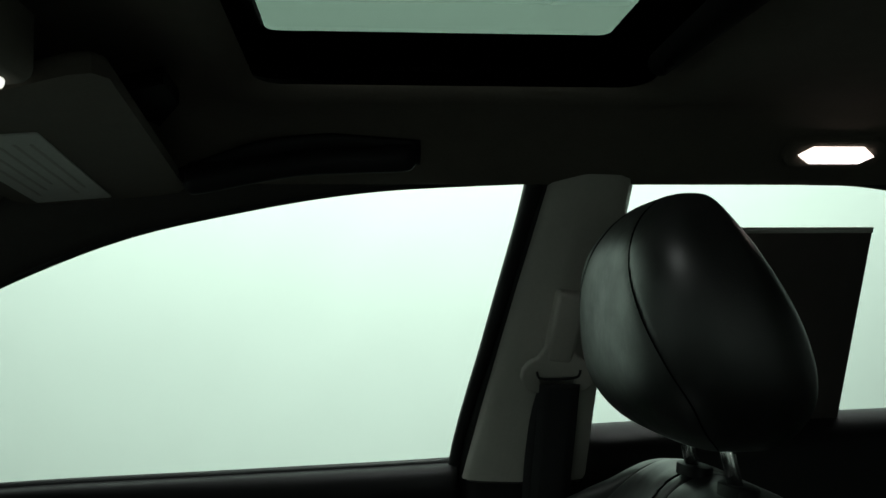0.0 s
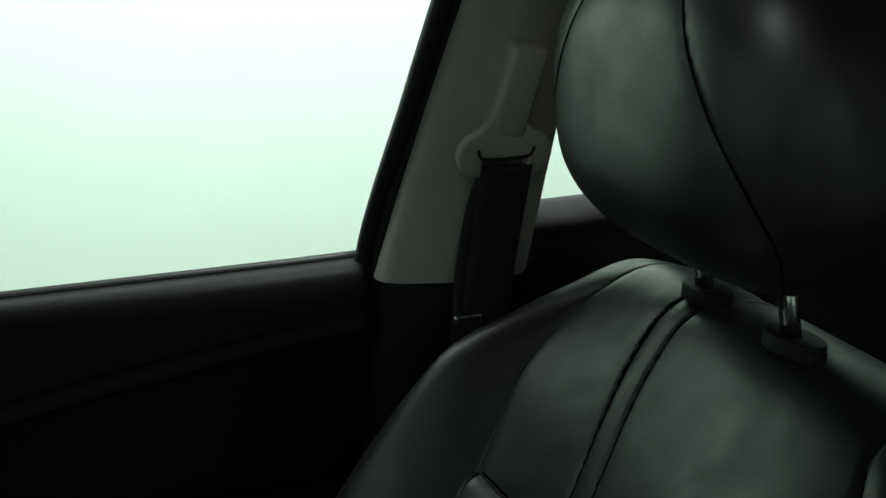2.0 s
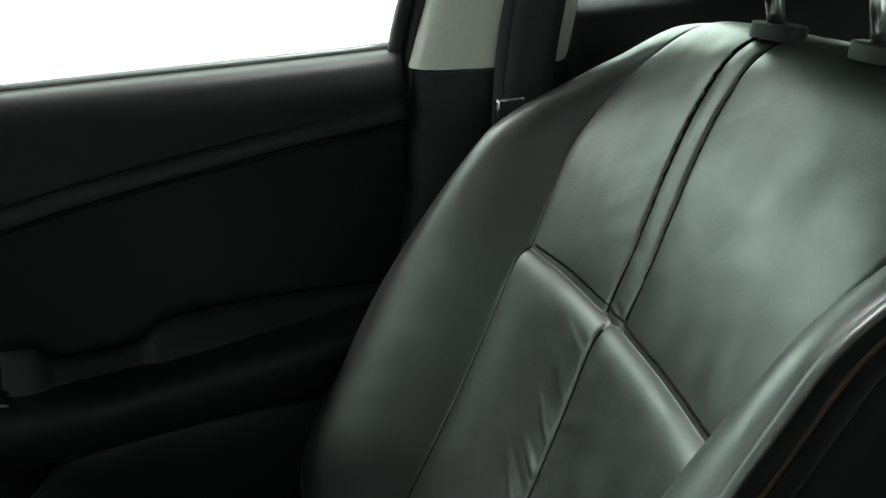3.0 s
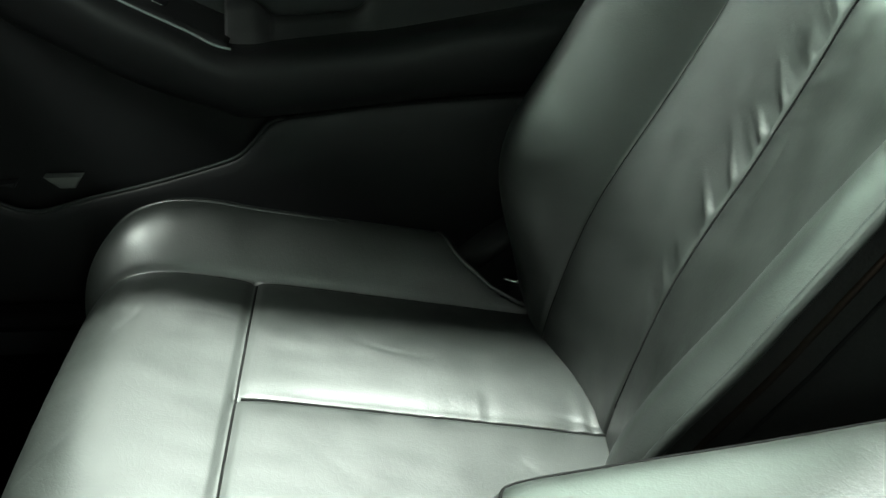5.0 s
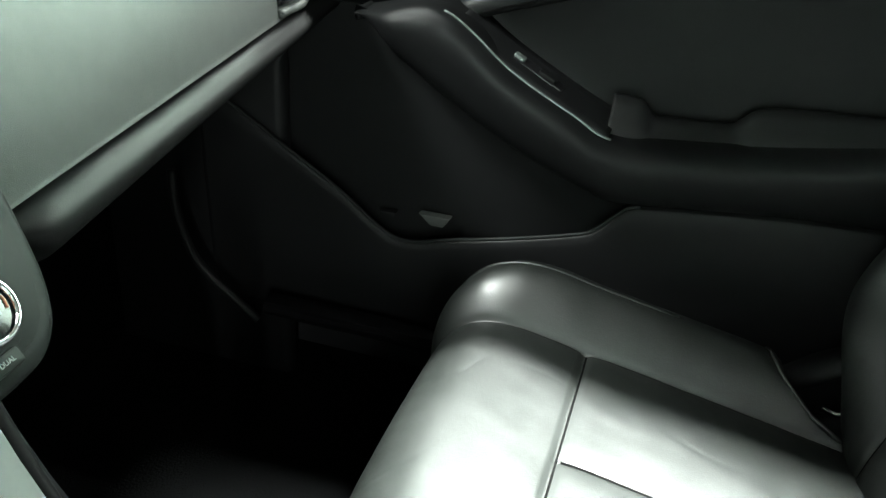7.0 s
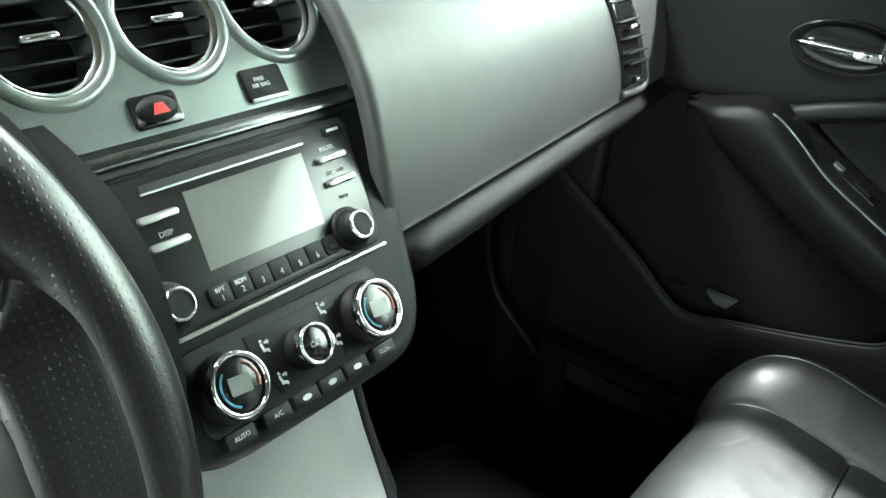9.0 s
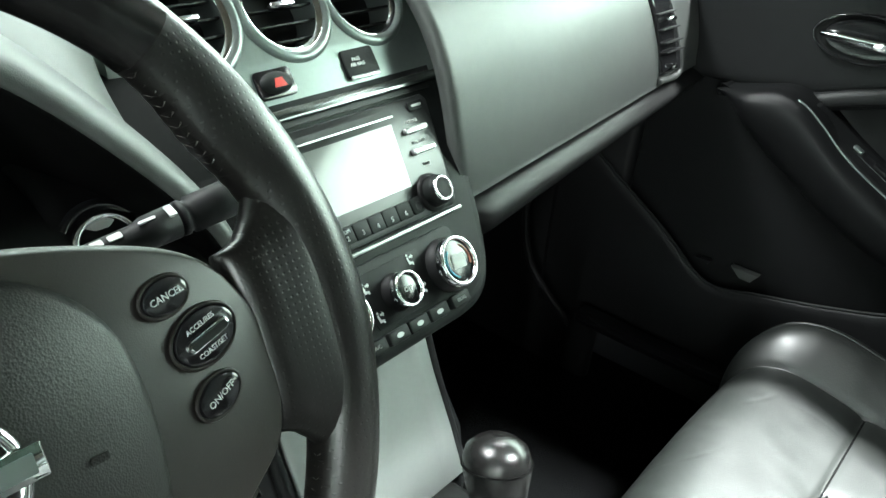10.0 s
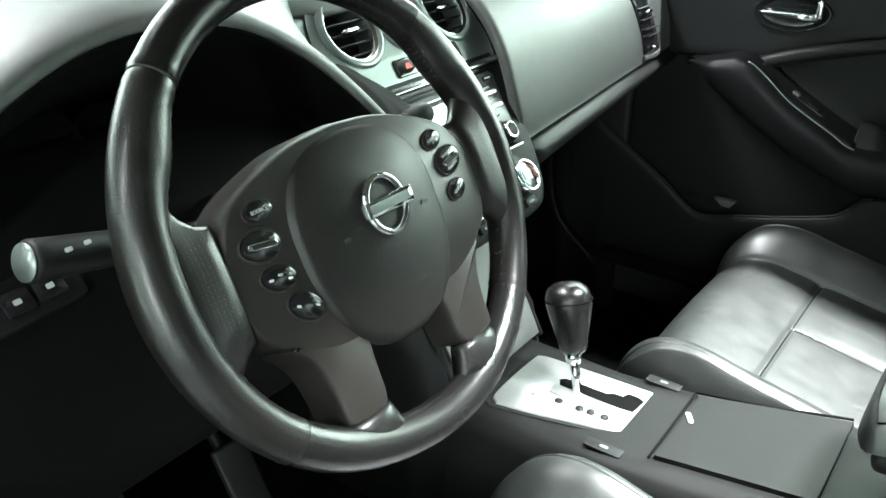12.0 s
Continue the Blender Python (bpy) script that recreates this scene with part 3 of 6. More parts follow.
# ---- seat belt ----
sb = thing("seat_belt", "black webbing seat belt with a beige anchor loop", "seat belt", (0.68, -0.2, 0.8))
PT = Matrix.Translation
part("height_adjuster", box_bm(0.026, 0.036, 0.092, 0.006), PILLAR, sb, "beige plastic height adjuster", m=pose(0.632, -0.196, 0.930, 0, -21, 0) @ pose(0, 0, 0, 8, 0, 0))
half_ring = [(-0.012, 0.050), (-0.016, 0.034), (-0.026, 0.020), (-0.038, 0.014), (-0.045, 0.005), (-0.047, -0.006), (-0.044, -0.017), (-0.036, -0.024), (-0.027, -0.026), (-0.020, -0.025), (-0.0215, -0.016), (-0.024, -0.006)]
ring = half_ring + [(-x, y) for x, y in half_ring[::-1]]
RM = axes((0.646, -0.190, 0.873), (0, -1, 0.02), (-0.3, 0.02, 0.95), (-0.95, 0, -0.3))
part("anchor_loop", prism_bm(ring, -0.005, 0.006, 0.003, 3), PILLAR, sb, "beige anchor loop", m=RM, smooth="auto")
for sg in (-1, 1):
    part("slot_end", tube([RM @ Vector(p) for p in ((sg * 0.0275, 0.004, 0.0065), (sg * 0.0255, -0.003, 0.0065), (sg * 0.020, -0.006, 0.0065), (0, -0.0075, 0.0065))], 0.0016, 8, smooth=14), RUBBER, sb)
for o, nm in ((0.0, "webbing"), (0.006, "webbing")):
    c = smooth_line([(0.641 + o, -0.191, 0.858), (0.664 + o, -0.190 + 1.5 * o, 0.80), (0.686 + o, -0.184 + 1.5 * o, 0.70), (0.690 + o, -0.172, 0.50), (0.68 + o, -0.16, 0.15)], 40)
    w = np.array([0.0, 0.0255, 0.0])
    pts = np.stack([c + w, c + w * 0.5, c - w * 0.5, c - w], 1)
    part(nm, plate(pts, 0.0015), WEBBING, sb)
part("tongue", box_bm(0.008, 0.03, 0.05, 0.003), CHROME, sb, "steel tongue", m=pose(0.664, -0.158, 0.680, 0, 0, 0), smooth="auto")
part("tongue_grip", box_bm(0.016, 0.036, 0.03, 0.005), PLASTIC, sb, m=pose(0.664, -0.158, 0.645), smooth="auto")

# ---- front seats ----
def fuzz(x, y, k, seed):
    r = np.random.RandomState(seed)
    out = 0
    for _ in range(18):
        a, p, q = r.uniform(0, 6.28), r.uniform(0, 6.28), k * r.uniform(0.3, 1.8)
        out = out + np.sin(q * (x * math.cos(a) + y * math.sin(a)) + p)
    return out / 9


def wrinkles(x, y, n, seed, xr, yr):
    """Short soft creases worn into the leather."""
    r = np.random.RandomState(seed)
    out = 0
    for _ in range(n):
        cx, cy, a = r.uniform(*xr), r.uniform(*yr), r.uniform(0, 3.14)
        ln, wd, am = r.uniform(0.012, 0.035), r.uniform(0.0022, 0.004), r.uniform(0.0003, 0.0007)
        u = (x - cx) * math.cos(a) + (y - cy) * math.sin(a)
        v = -(x - cx) * math.sin(a) + (y - cy) * math.cos(a) + 6.0 * u * u * r.uniform(-1, 1)
        out = out - am * np.exp(-(u / ln) ** 2 - (v / wd) ** 2)
    return out


def cushion_points(nu, nv):
    prof = smooth_line([(-0.06, 0.197), (0.02, 0.213), (0.12, 0.233), (0.324, 0.272), (0.40, 0.285), (0.44, 0.281), (0.468, 0.262), (0.482, 0.232), (0.484, 0.19), (0.476, 0.13)], nv)
    tan = np.gradient(prof, axis=0)
    tan /= np.linalg.norm(tan, axis=1)[:, None]
    ny, nz = -tan[:, 1], tan[:, 0]
    y = prof[:, 0]
    # across: u runs over flat insert, bolster and side wall
    q = np.linspace(-1, 1, nu)
    aq = np.abs(q)
    flat = 0.175
    i0, i1 = 0.60, 0.84
    s = np.where(aq < i0, aq / i0 * flat, np.where(aq < i1, flat + (aq - i0) / (i1 - i0) * 0.066, flat + 0.066 + 0.02 * np.sin(np.clip((aq - i1) / (1 - i1), 0, 1) * np.pi / 2)))
    tb = np.clip((aq - i0) / (i1 - i0), 0, 1)
    ts = np.clip((aq - i1) / (1 - i1), 0, 1)
    rise = 0.040 * np.sin(tb * np.pi * 0.62) / math.sin(math.pi * 0.62) * (aq >= i0) - 0.17 * ts ** 1.4
    S, V = np.sign(q)[None] * s[None] + 0 * y[:, None], np.arange(nv)[:, None] + 0 * s[None]
    front = sstep(0.44, 0.52, y)[:, None]
    rear = sstep(-0.01, 0.17, y)[:, None]
    outer_fade = np.where(np.sign(q)[None] > 0, 0.15 + 0.85 * rear, 0.6 + 0.4 * rear)
    H = np.where(rise[None] > 0, rise[None] * (1 - 0.45 * front) * outer_fade, rise[None] * (1 - 0.35 * front) * np.where(rear > 0.5, 1, 1)) + 0.040 * 0 * V
    over = np.clip(aq - i1, 0, 1)[None] > 0
    H = np.where(over & (rise[None] > 0), rise[None] * outer_fade, H)
    sc = S
    Yg = y[:, None] + 0 * S
    ins = np.clip(1 - (np.abs(sc) / flat) ** 2, 0, 1)
    H = H + 0.004 * ins
    # puffed panels and seams
    back = Yg < 0.322
    d_mid = np.where(back, np.abs(sc), 9)
    d_bol = np.abs(np.abs(sc) - flat)
    d_tr = np.where(np.abs(sc) < flat, np.abs(Yg - 0.322), 9)
    for d, depth, w in ((d_mid, 0.0030, 0.0030), (d_bol, 0.0038, 0.0028), (d_tr, 0.0040, 0.0030)):
        H = H - depth * np.exp(-(d / w) ** 2) - 0.6 * depth * np.exp(-(d / (w * 5)) ** 2)
    H = H + 0.0003 * fuzz(sc, Yg, 45, 3) * ins + 0.0002 * fuzz(sc, Yg, 160, 5) + wrinkles(sc, Yg, 26, 31, (-0.16, 0.16), (0.03, 0.46)) * ins
    pucker = np.exp(-(d_mid / 0.035) ** 2) * np.sin(Yg * 330 + 9 * np.sin(Yg * 40)) * sstep(0.30, 0.1, Yg)
    H = H + 0.0005 * pucker * (sc > 0) - 0.0055 * np.where(back & (sc > 0), np.exp(-sc / 0.022) - np.exp(-sc / 0.004), 0) * sstep(0.0, 0.12, 0.33 - Yg) ** 0.5
    H = H - 0.0012 * np.exp(-((sc - 0.04) / 0.03) ** 2 - ((Yg - 0.29) / 0.03) ** 2)
    ycut = np.interp(sc, [flat, flat + 0.012, flat + 0.035, 0.26], [0.015, 0.085, 0.130, 0.150])
    H = H - np.where(sc > flat, 0.13 * sstep(0.0, 0.030, ycut - Yg), 0)
    squeeze = np.where(np.sign(q)[None] > 0, 0.80 + 0.20 * sstep(-0.02, 0.16, Yg), 1.0)
    Sx = np.where(np.abs(S) > flat, np.sign(S) * (flat + (np.abs(S) - flat) * squeeze), S)
    Sx = Sx * (1 - 0.05 * front ** 2)
    Yg = Yg - 0.030 * sstep(0.17, 0.25, np.abs(S)) * sstep(0.30, 0.47, Yg)
    down = np.where(H < -0.02, 1.0, 0.0)
    Y2 = Yg + ny[:, None] * H * (1 - 0.6 * sstep(0.0, -0.08, H))
    Z2 = prof[:, 1][:, None] + nz[:, None] * H * (0.9 + 0.1 * (1 - down))
    return np.stack([Sx, Y2, np.maximum(Z2, 0.09)], -1)


BACKPROF = [(0.035, 0.17), (0.025, 0.25), (-0.008, 0.36), (-0.070, 0.469), (-0.142, 0.59), (-0.200, 0.69), (-0.233, 0.742), (-0.258, 0.772), (-0.292, 0.785), (-0.335, 0.776), (-0.362, 0.75), (-0.36, 0.66)]


def back_points(nu, nv, lean=0.0):
    prof = smooth_line(BACKPROF, 2000)
    zz = np.concatenate([[0], np.cumsum((1 + 5 * np.exp(-((prof[1:, 1] - 0.59) / 0.02) ** 2) * (prof[1:, 0] > -0.3)) * np.linalg.norm(np.diff(prof, axis=0), axis=1))])
    pick = np.interp(np.linspace(0, zz[-1], nv), zz, np.arange(2000))
    prof = np.column_stack([np.interp(pick, np.arange(2000), prof[:, 0]), np.interp(pick, np.arange(2000), prof[:, 1])])
    tan = np.gradient(prof, axis=0)
    tan /= np.linalg.norm(tan, axis=1)[:, None]
    ny, nz = tan[:, 1], -tan[:, 0]
    z = prof[:, 1]
    arc = np.concatenate([[0], np.cumsum(np.linalg.norm(np.diff(prof, axis=0), axis=1))])
    z_up = np.where(np.arange(nv) > np.argmax(z), 2 * z.max() - z, z)
    W = curve_fn([(0.15, 0.180), (0.25, 0.207), (0.36, 0.227), (0.5, 0.238), (0.62, 0.234), (0.70, 0.226), (0.75, 0.221), (0.785, 0.198), (0.83, 0.178), (0.95, 0.16)])(z_up)
    F = curve_fn([(0.15, 0.135), (0.37, 0.133), (0.53, 0.146), (0.60, 0.157), (0.70, 0.180), (0.75, 0.178), (0.79, 0.158), (0.95, 0.14)])(z_up)
    F = np.minimum(F, W - 0.02)
    q = np.linspace(-1, 1, nu)
    aq = np.abs(q)
    i0, i1 = 0.60, 0.84
    Wc, Fc = W[:, None], F[:, None]
    tb = np.clip((aq - i0) / (i1 - i0), 0, 1)[None]
    ts = np.clip((aq - i1) / (1 - i1), 0, 1)[None]
    s = np.where(aq[None] < i0, aq[None] / i0 * Fc, Fc + tb * (Wc - Fc))
    s = s + 0.012 * np.sin(ts * np.pi / 2) - 0.02 * ts ** 3
    lift = (curve_fn([(0.15, -0.03), (0.2, -0.005), (0.27, 0.028), (0.36, 0.074), (0.45, 0.080), (0.55, 0.078), (0.66, 0.058), (0.74, 0.022), (0.79, 0.0), (0.95, 0.0)])(z_up))[:, None]
    H = lift * np.sin(tb * np.pi * 0.58) / math.sin(math.pi * 0.58) - 0.15 * ts ** 1.3 * np.clip(1.2 - 0.6 * sstep(0.72, 0.80, z_up)[:, None], 0, 1)
    S = np.sign(q)[None] * s
    Zg = z_up[:, None] + 0 * S
    ins = np.clip(1 - (S / Fc) ** 2, 0, 1)
    H = H + 0.024 * np.clip(np.abs(S) / Fc, 0, 1) ** 2 * sstep(0.78, 0.66, Zg) - 0.010 * ins * sstep(0.70, 0.45, Zg)
    vee = 0.585 + 0.065 * np.maximum(S, 0) - 0.02 * np.maximum(-S, 0)
    low = Zg < vee
    d_bol = np.abs(np.abs(S) - Fc)
    d_mid = np.where(low, np.abs(S), 9)
    mid = S + 0.65 * lean * sstep(0.60, 0.77, Zg)
    strip = np.minimum(np.abs(mid + 0.014), np.abs(mid - 0.014))
    d_strip = np.where(~low & (Zg < 0.86), strip, 9)
    for d, depth, w in ((d_mid, 0.0030, 0.0022), (d_bol, 0.0040, 0.0024), (d_strip, 0.0030, 0.0022)):
        H = H - depth * np.exp(-(d / w) ** 2) - 0.5 * depth * np.exp(-(d / (w * 5)) ** 2)
    edge = np.where(np.abs(S) < Fc, Zg - vee, 9)
    e1 = np.minimum(edge, 0)
    H = H + 0.0115 * np.exp(e1 / 0.06) * (1 - np.exp(e1 / 0.010)) - 0.003 * np.exp(-np.maximum(edge, 0) / 0.02) * np.where(edge > 0, 1, np.exp(e1 / 0.003))
    # gathers beside the lower middle seam
    rnd = np.random.RandomState(21)
    for i in range(42):
        sg = 1 if i % 5 < 3 else -1
        zc_, ln, am, wd, sl = 0.560 - 0.0058 * i + rnd.uniform(-0.003, 0.003), rnd.uniform(0.018, 0.036), rnd.uniform(0.0010, 0.0026) * (0.35 + 0.65 * math.exp(-((i - 19) / 13) ** 2)), rnd.uniform(0.0022, 0.0031), rnd.uniform(0.25, 0.65)
        if sg < 0:
            am, ln = am * 0.7, ln * 0.8
        aS = np.abs(S)
        H = H + np.where(sg * S > 0, am * np.exp(-((Zg - zc_ - sl * aS) / (wd + 0.012 * aS)) ** 2) * np.exp(-(aS / ln) ** 2) * (1 - np.exp(-(aS / 0.005) ** 2)), 0)
    H = H + 0.0003 * fuzz(S, Zg, 45, 8) * ins + 0.0003 * fuzz(S, Zg, 150, 9) + wrinkles(S, Zg, 22, 37, (-0.15, 0.15), (0.3, 0.75)) * ins
    Y2 = prof[:, 0][:, None] + ny[:, None] * H
    Z2 = prof[:, 1][:, None] + nz[:, None] * H * 0.55
    # the shoulders fall away and the top leans inboard
    Z2 = Z2 - (0.3 * np.maximum(np.abs(S) - 0.06, 0) ** 2 + 0.9 * np.maximum(np.abs(S) - 0.12, 0) ** 2) * sstep(0.66, 0.77, Zg)
    return np.stack([S - lean * sstep(0.28, 0.62, Zg) * (0.25 + 0.75 * ins), Y2, Z2], -1)


def headrest_points(nu, nv):
    phi = np.linspace(-np.pi / 2 * 0.999, np.pi / 2 * 0.999, nv)
    z = 0.940 + 0.120 * np.sign(np.sin(phi)) * np.abs(np.sin(phi)) ** 0.92
    k = np.abs(np.cos(phi)) ** 0.30
    fore = curve_fn([(0.82, -0.235), (0.845, -0.202), (0.885, -0.184), (0.95, -0.180), (1.0, -0.184), (1.035, -0.200), (1.06, -0.225)])(z)
    aft = curve_fn([(0.80, -0.335), (0.83, -0.352), (0.87, -0.362), (0.93, -0.345), (1.0, -0.308), (1.035, -0.290), (1.06, -0.280)])(z)
    w = curve_fn([(0.82, 0.125), (0.845, 0.148), (0.885, 0.164), (0.95, 0.164), (1.0, 0.156), (1.035, 0.138), (1.06, 0.118)])(z) * k
    cy, d = (fore + aft) / 2, (fore - aft) / 2 * k
    t = np.linspace(0, 2 * np.pi, nu, endpoint=False)
    c, s = np.cos(t), np.sin(t)
    x = w[:, None] * (np.sign(c) * np.abs(c) ** 0.62)[None]
    y = d[:, None] * (np.sign(s) * np.abs(s) ** 0.62)[None]
    x = x * (1 - 0.10 * np.clip(-y / 0.09, 0, 1) ** 2)
    # seams where the front panel meets the sides
    front = (s > -0.2)[None]
    lim = w[:, None] * (0.94 - 0.50 * sstep(0.84, 1.05, z))[:, None]
    g = np.exp(-((np.abs(x) - lim) / 0.0035) ** 2) * front + 0.35 * np.exp(-((np.abs(x) - lim) / 0.010) ** 2) * front
    y = y * (1 - 0.020 * g)
    return np.stack([x, cy[:, None] + y, z[:, None] + 0 * x], -1)


def front_seat(cx, nu, nv, label):
    seat = thing("front_seat", label, "car seat", (cx, 0.1, 0.0), "front seats")
    base = Matrix.Translation((cx, 0, 0))
    cu_pts = cushion_points(nu, nv)
    cush = part("seat_cushion", grid(cu_pts), LEATHER, seat, m=base)
    yr = cu_pts[:, nu // 2, 1]
    top_rows = np.where((np.arange(nv) < nv * 0.8))[0]
    hm = (nu - 1) / 2
    lift = np.array([0, 0, 0.0])
    for col in (int(round(hm * 0.4)), int(round(hm * 1.6))):
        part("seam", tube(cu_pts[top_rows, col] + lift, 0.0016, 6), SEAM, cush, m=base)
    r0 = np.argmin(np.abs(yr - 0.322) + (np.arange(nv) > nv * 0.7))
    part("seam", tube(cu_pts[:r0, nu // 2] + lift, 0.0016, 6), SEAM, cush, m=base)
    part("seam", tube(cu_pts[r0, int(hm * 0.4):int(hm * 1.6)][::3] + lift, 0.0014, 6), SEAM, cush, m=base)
    lean = -0.040 if cx > 0 else 0.040
    bk_pts = back_points(nu, nv, lean)
    c0, c1 = int(0.08 * (nu - 1)), int(0.92 * (nu - 1))
    b0, b1 = int(round(0.20 * (nu - 1))), int(round(0.80 * (nu - 1)))
    rest = part("backrest", grid(bk_pts[:, c0:c1 + 1], flip=True), LEATHER, seat, m=base)
    for sl in (slice(0, c0 + 1), slice(c1, nu)):
        part("backrest_side", grid(bk_pts[:, sl], flip=True), DARKCLOTH, seat, "black cloth backrest side", m=base)
    mid = (nu - 1) / 2
    zr = bk_pts[:, nu // 2, 2]
    front = np.arange(nv) <= np.argmax(zr)
    lowrows = np.where(front & (zr < 0.578) & (zr > 0.24))[0]
    uprows = np.where(front & (zr > 0.585) & (zr < 0.785))[0]
    allrows = np.where(front & (zr > 0.22) & (zr < 0.765))[0]
    out = np.array([0, 0.0, 0.0])

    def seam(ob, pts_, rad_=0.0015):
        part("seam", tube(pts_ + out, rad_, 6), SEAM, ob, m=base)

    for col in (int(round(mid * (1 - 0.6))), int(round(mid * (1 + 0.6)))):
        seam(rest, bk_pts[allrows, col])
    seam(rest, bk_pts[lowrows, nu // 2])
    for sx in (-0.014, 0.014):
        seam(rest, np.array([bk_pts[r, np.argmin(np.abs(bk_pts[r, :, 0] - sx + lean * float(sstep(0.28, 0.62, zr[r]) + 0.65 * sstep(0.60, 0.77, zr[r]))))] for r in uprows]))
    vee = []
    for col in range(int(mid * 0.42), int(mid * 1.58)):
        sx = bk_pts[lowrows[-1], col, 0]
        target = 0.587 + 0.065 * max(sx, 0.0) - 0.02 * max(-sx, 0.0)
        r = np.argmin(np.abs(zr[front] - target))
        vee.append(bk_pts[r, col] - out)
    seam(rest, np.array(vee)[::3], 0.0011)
    shell = [(-0.15, 0.12), (-0.25, 0.14), (-0.345, 0.35), (-0.375, 0.6), (-0.36, 0.74)]
    line = smooth_line(shell, 30)
    q = np.linspace(-1, 1, 24)
    pts = np.array([[(0.225 * a, y + 0.07 * abs(a) ** 4, z) for a in q] for y, z in line])
    part("back_shell", plate(pts, 0.02), PLASTIC, seat, m=base)
    hp = headrest_points(max(96, nu // 2), max(64, nv // 2)) + np.array([0.032 if cx > 0 else -0.032, 0, 0])
    hr = part("headrest", grid(hp, close_u=True), LEATHER, seat, "black leather headrest with stitched side seams", m=base)
    for sg in (-1, 1):
        line = []
        for row in hp[6:-5]:
            row = row - np.array([0.032 if cx > 0 else -0.032, 0, 0])
            wr = np.abs(row[:, 0]).max()
            lim = wr * (0.94 - 0.50 * float(sstep(0.84, 1.05, row[0, 2])))
            cand = np.where((row[:, 1] > row[:, 1].mean()) & (sg * row[:, 0] > 0))[0]
            line.append(row[cand[np.argmin(np.abs(np.abs(row[cand, 0]) - lim))]] + np.array([0.032 if cx > 0 else -0.032, 0, 0]))
        line = smooth_line(np.array(line)[::16], 120)
        part("seam", tube(line + np.array([0, 0.0006, 0]), 0.0008, 6), SEAM, hr, m=base)
        for i in range(3, 117, 3):
            part("stitch", tube(line[i:i + 2] + np.array([-sg * 0.004, 0.0003, 0]), 0.0007, 5), SEAM, hr, m=base)
    for sx in (-0.054 - 0.22 * lean, 0.054 - 0.22 * lean):
        part("post", tube([(cx + sx, -0.288, 0.765), (cx + sx, -0.268, 0.86)], 0.0068, 16), STEEL, seat, "steel headrest post")
        collar = part("collar", prism_bm(ellipse(0.025, 0.017, 28), 0.0, 0.011, 0.0015), PLASTIC, seat, m=pose(cx + sx, -0.284, 0.782, 6, 0, 0), smooth="auto")
        part("button", prism_bm(ellipse(0.006, 0.009, 18, -0.021 if sx < 0 else 0.021, 0), -0.001, 0.008, 0.002), PLASTIC, collar, m=pose(cx + sx, -0.284, 0.782, 6, 0, 0), smooth="auto")
    inner = -1 if cx > 0 else 1
    # piping along the inner edge and the cloth side
    edge = c1 if inner > 0 else c0
    far = c1 + int(0.014 * nu) if inner > 0 else c0 - int(0.014 * nu)
    far2 = c1 + int(0.024 * nu) if inner > 0 else c0 - int(0.024 * nu)
    part("backrest_piping", tube(bk_pts[allrows, edge][::3], 0.0035, 8), LEATHER, seat, m=base)
    part("brown_stitching", tube(bk_pts[allrows, far][::3], 0.0020, 8), BROWNSTITCH, seat, "brown stitched edge seam", m=base)
    part("side_piping", tube(bk_pts[allrows, far2][::3], 0.0012, 8), SEAM, seat, m=base)
    cp = cushion_points(41, 60)
    for col in (4, 36):
        part("cushion_piping", tube(cp[17 if col == 36 else 6:50, col] + np.array([cx, 0, -0.0008]), 0.0022, 8), LEATHER, seat)
    sc_ = cu_pts[nv // 2, :, 0]
    edge_line = []
    for j in np.where((sc_ > 0.176) & (np.arange(nu) < 0.93 * nu))[0][::4]:
        yc = float(np.interp(sc_[j], [0.175, 0.187, 0.21, 0.26], [0.015, 0.085, 0.130, 0.150]))
        edge_line.append(cu_pts[np.argmin(np.abs(cu_pts[:int(nv * 0.6), j, 1] - yc)), j] + np.array([cx, 0, 0.001]))
    if len(edge_line) > 3:
        part("cushion_piping", tube(edge_line, 0.002, 8), LEATHER, seat)
    for sx in (-1, 1):
        part("side_shield", loft([[(cx + sx * a, y, z) for y, z in rrect(0.50, 0.15, 0.05, 6, 0.20, 0.125)] for a in (0.20, 0.245, 0.255)]), PLASTIC, seat)
    part("seat_base", box_bm(0.36, 0.42, 0.10, 0.02), PLASTIC, seat, m=PT((cx, 0.20, 0.05)))
    return seat


front_seat(0.372, 300, 340, "black leather passenger seat with a gathered backrest seam")
front_seat(-0.372, 120, 140, "black leather driver seat beside the console")

# buckle stalk beside the passenger seat
bk = thing("seat_belt_hardware", "dark plastic recliner cover and steel belt anchor", "anchor", (0.64, 0.02, 0.2))
part("cover", tube([(0.650, 0.120, 0.212), (0.642, 0.085, 0.245), (0.634, 0.040, 0.285)], [0.022, 0.026, 0.02], 16, smooth=16, flat=0.6), PLASTIC, bk)
part("anchor_tab", tube([(0.632, 0.070, 0.206), (0.628, 0.052, 0.204), (0.624, 0.032, 0.218)], 0.004, 8, smooth=12), CHROME, bk, "bare steel tab")
part("belt_end", box_bm(0.004, 0.05, 0.05, 0.0015), WEBBING, bk, m=pose(0.634, 0.055, 0.175, -20, 0, 0))

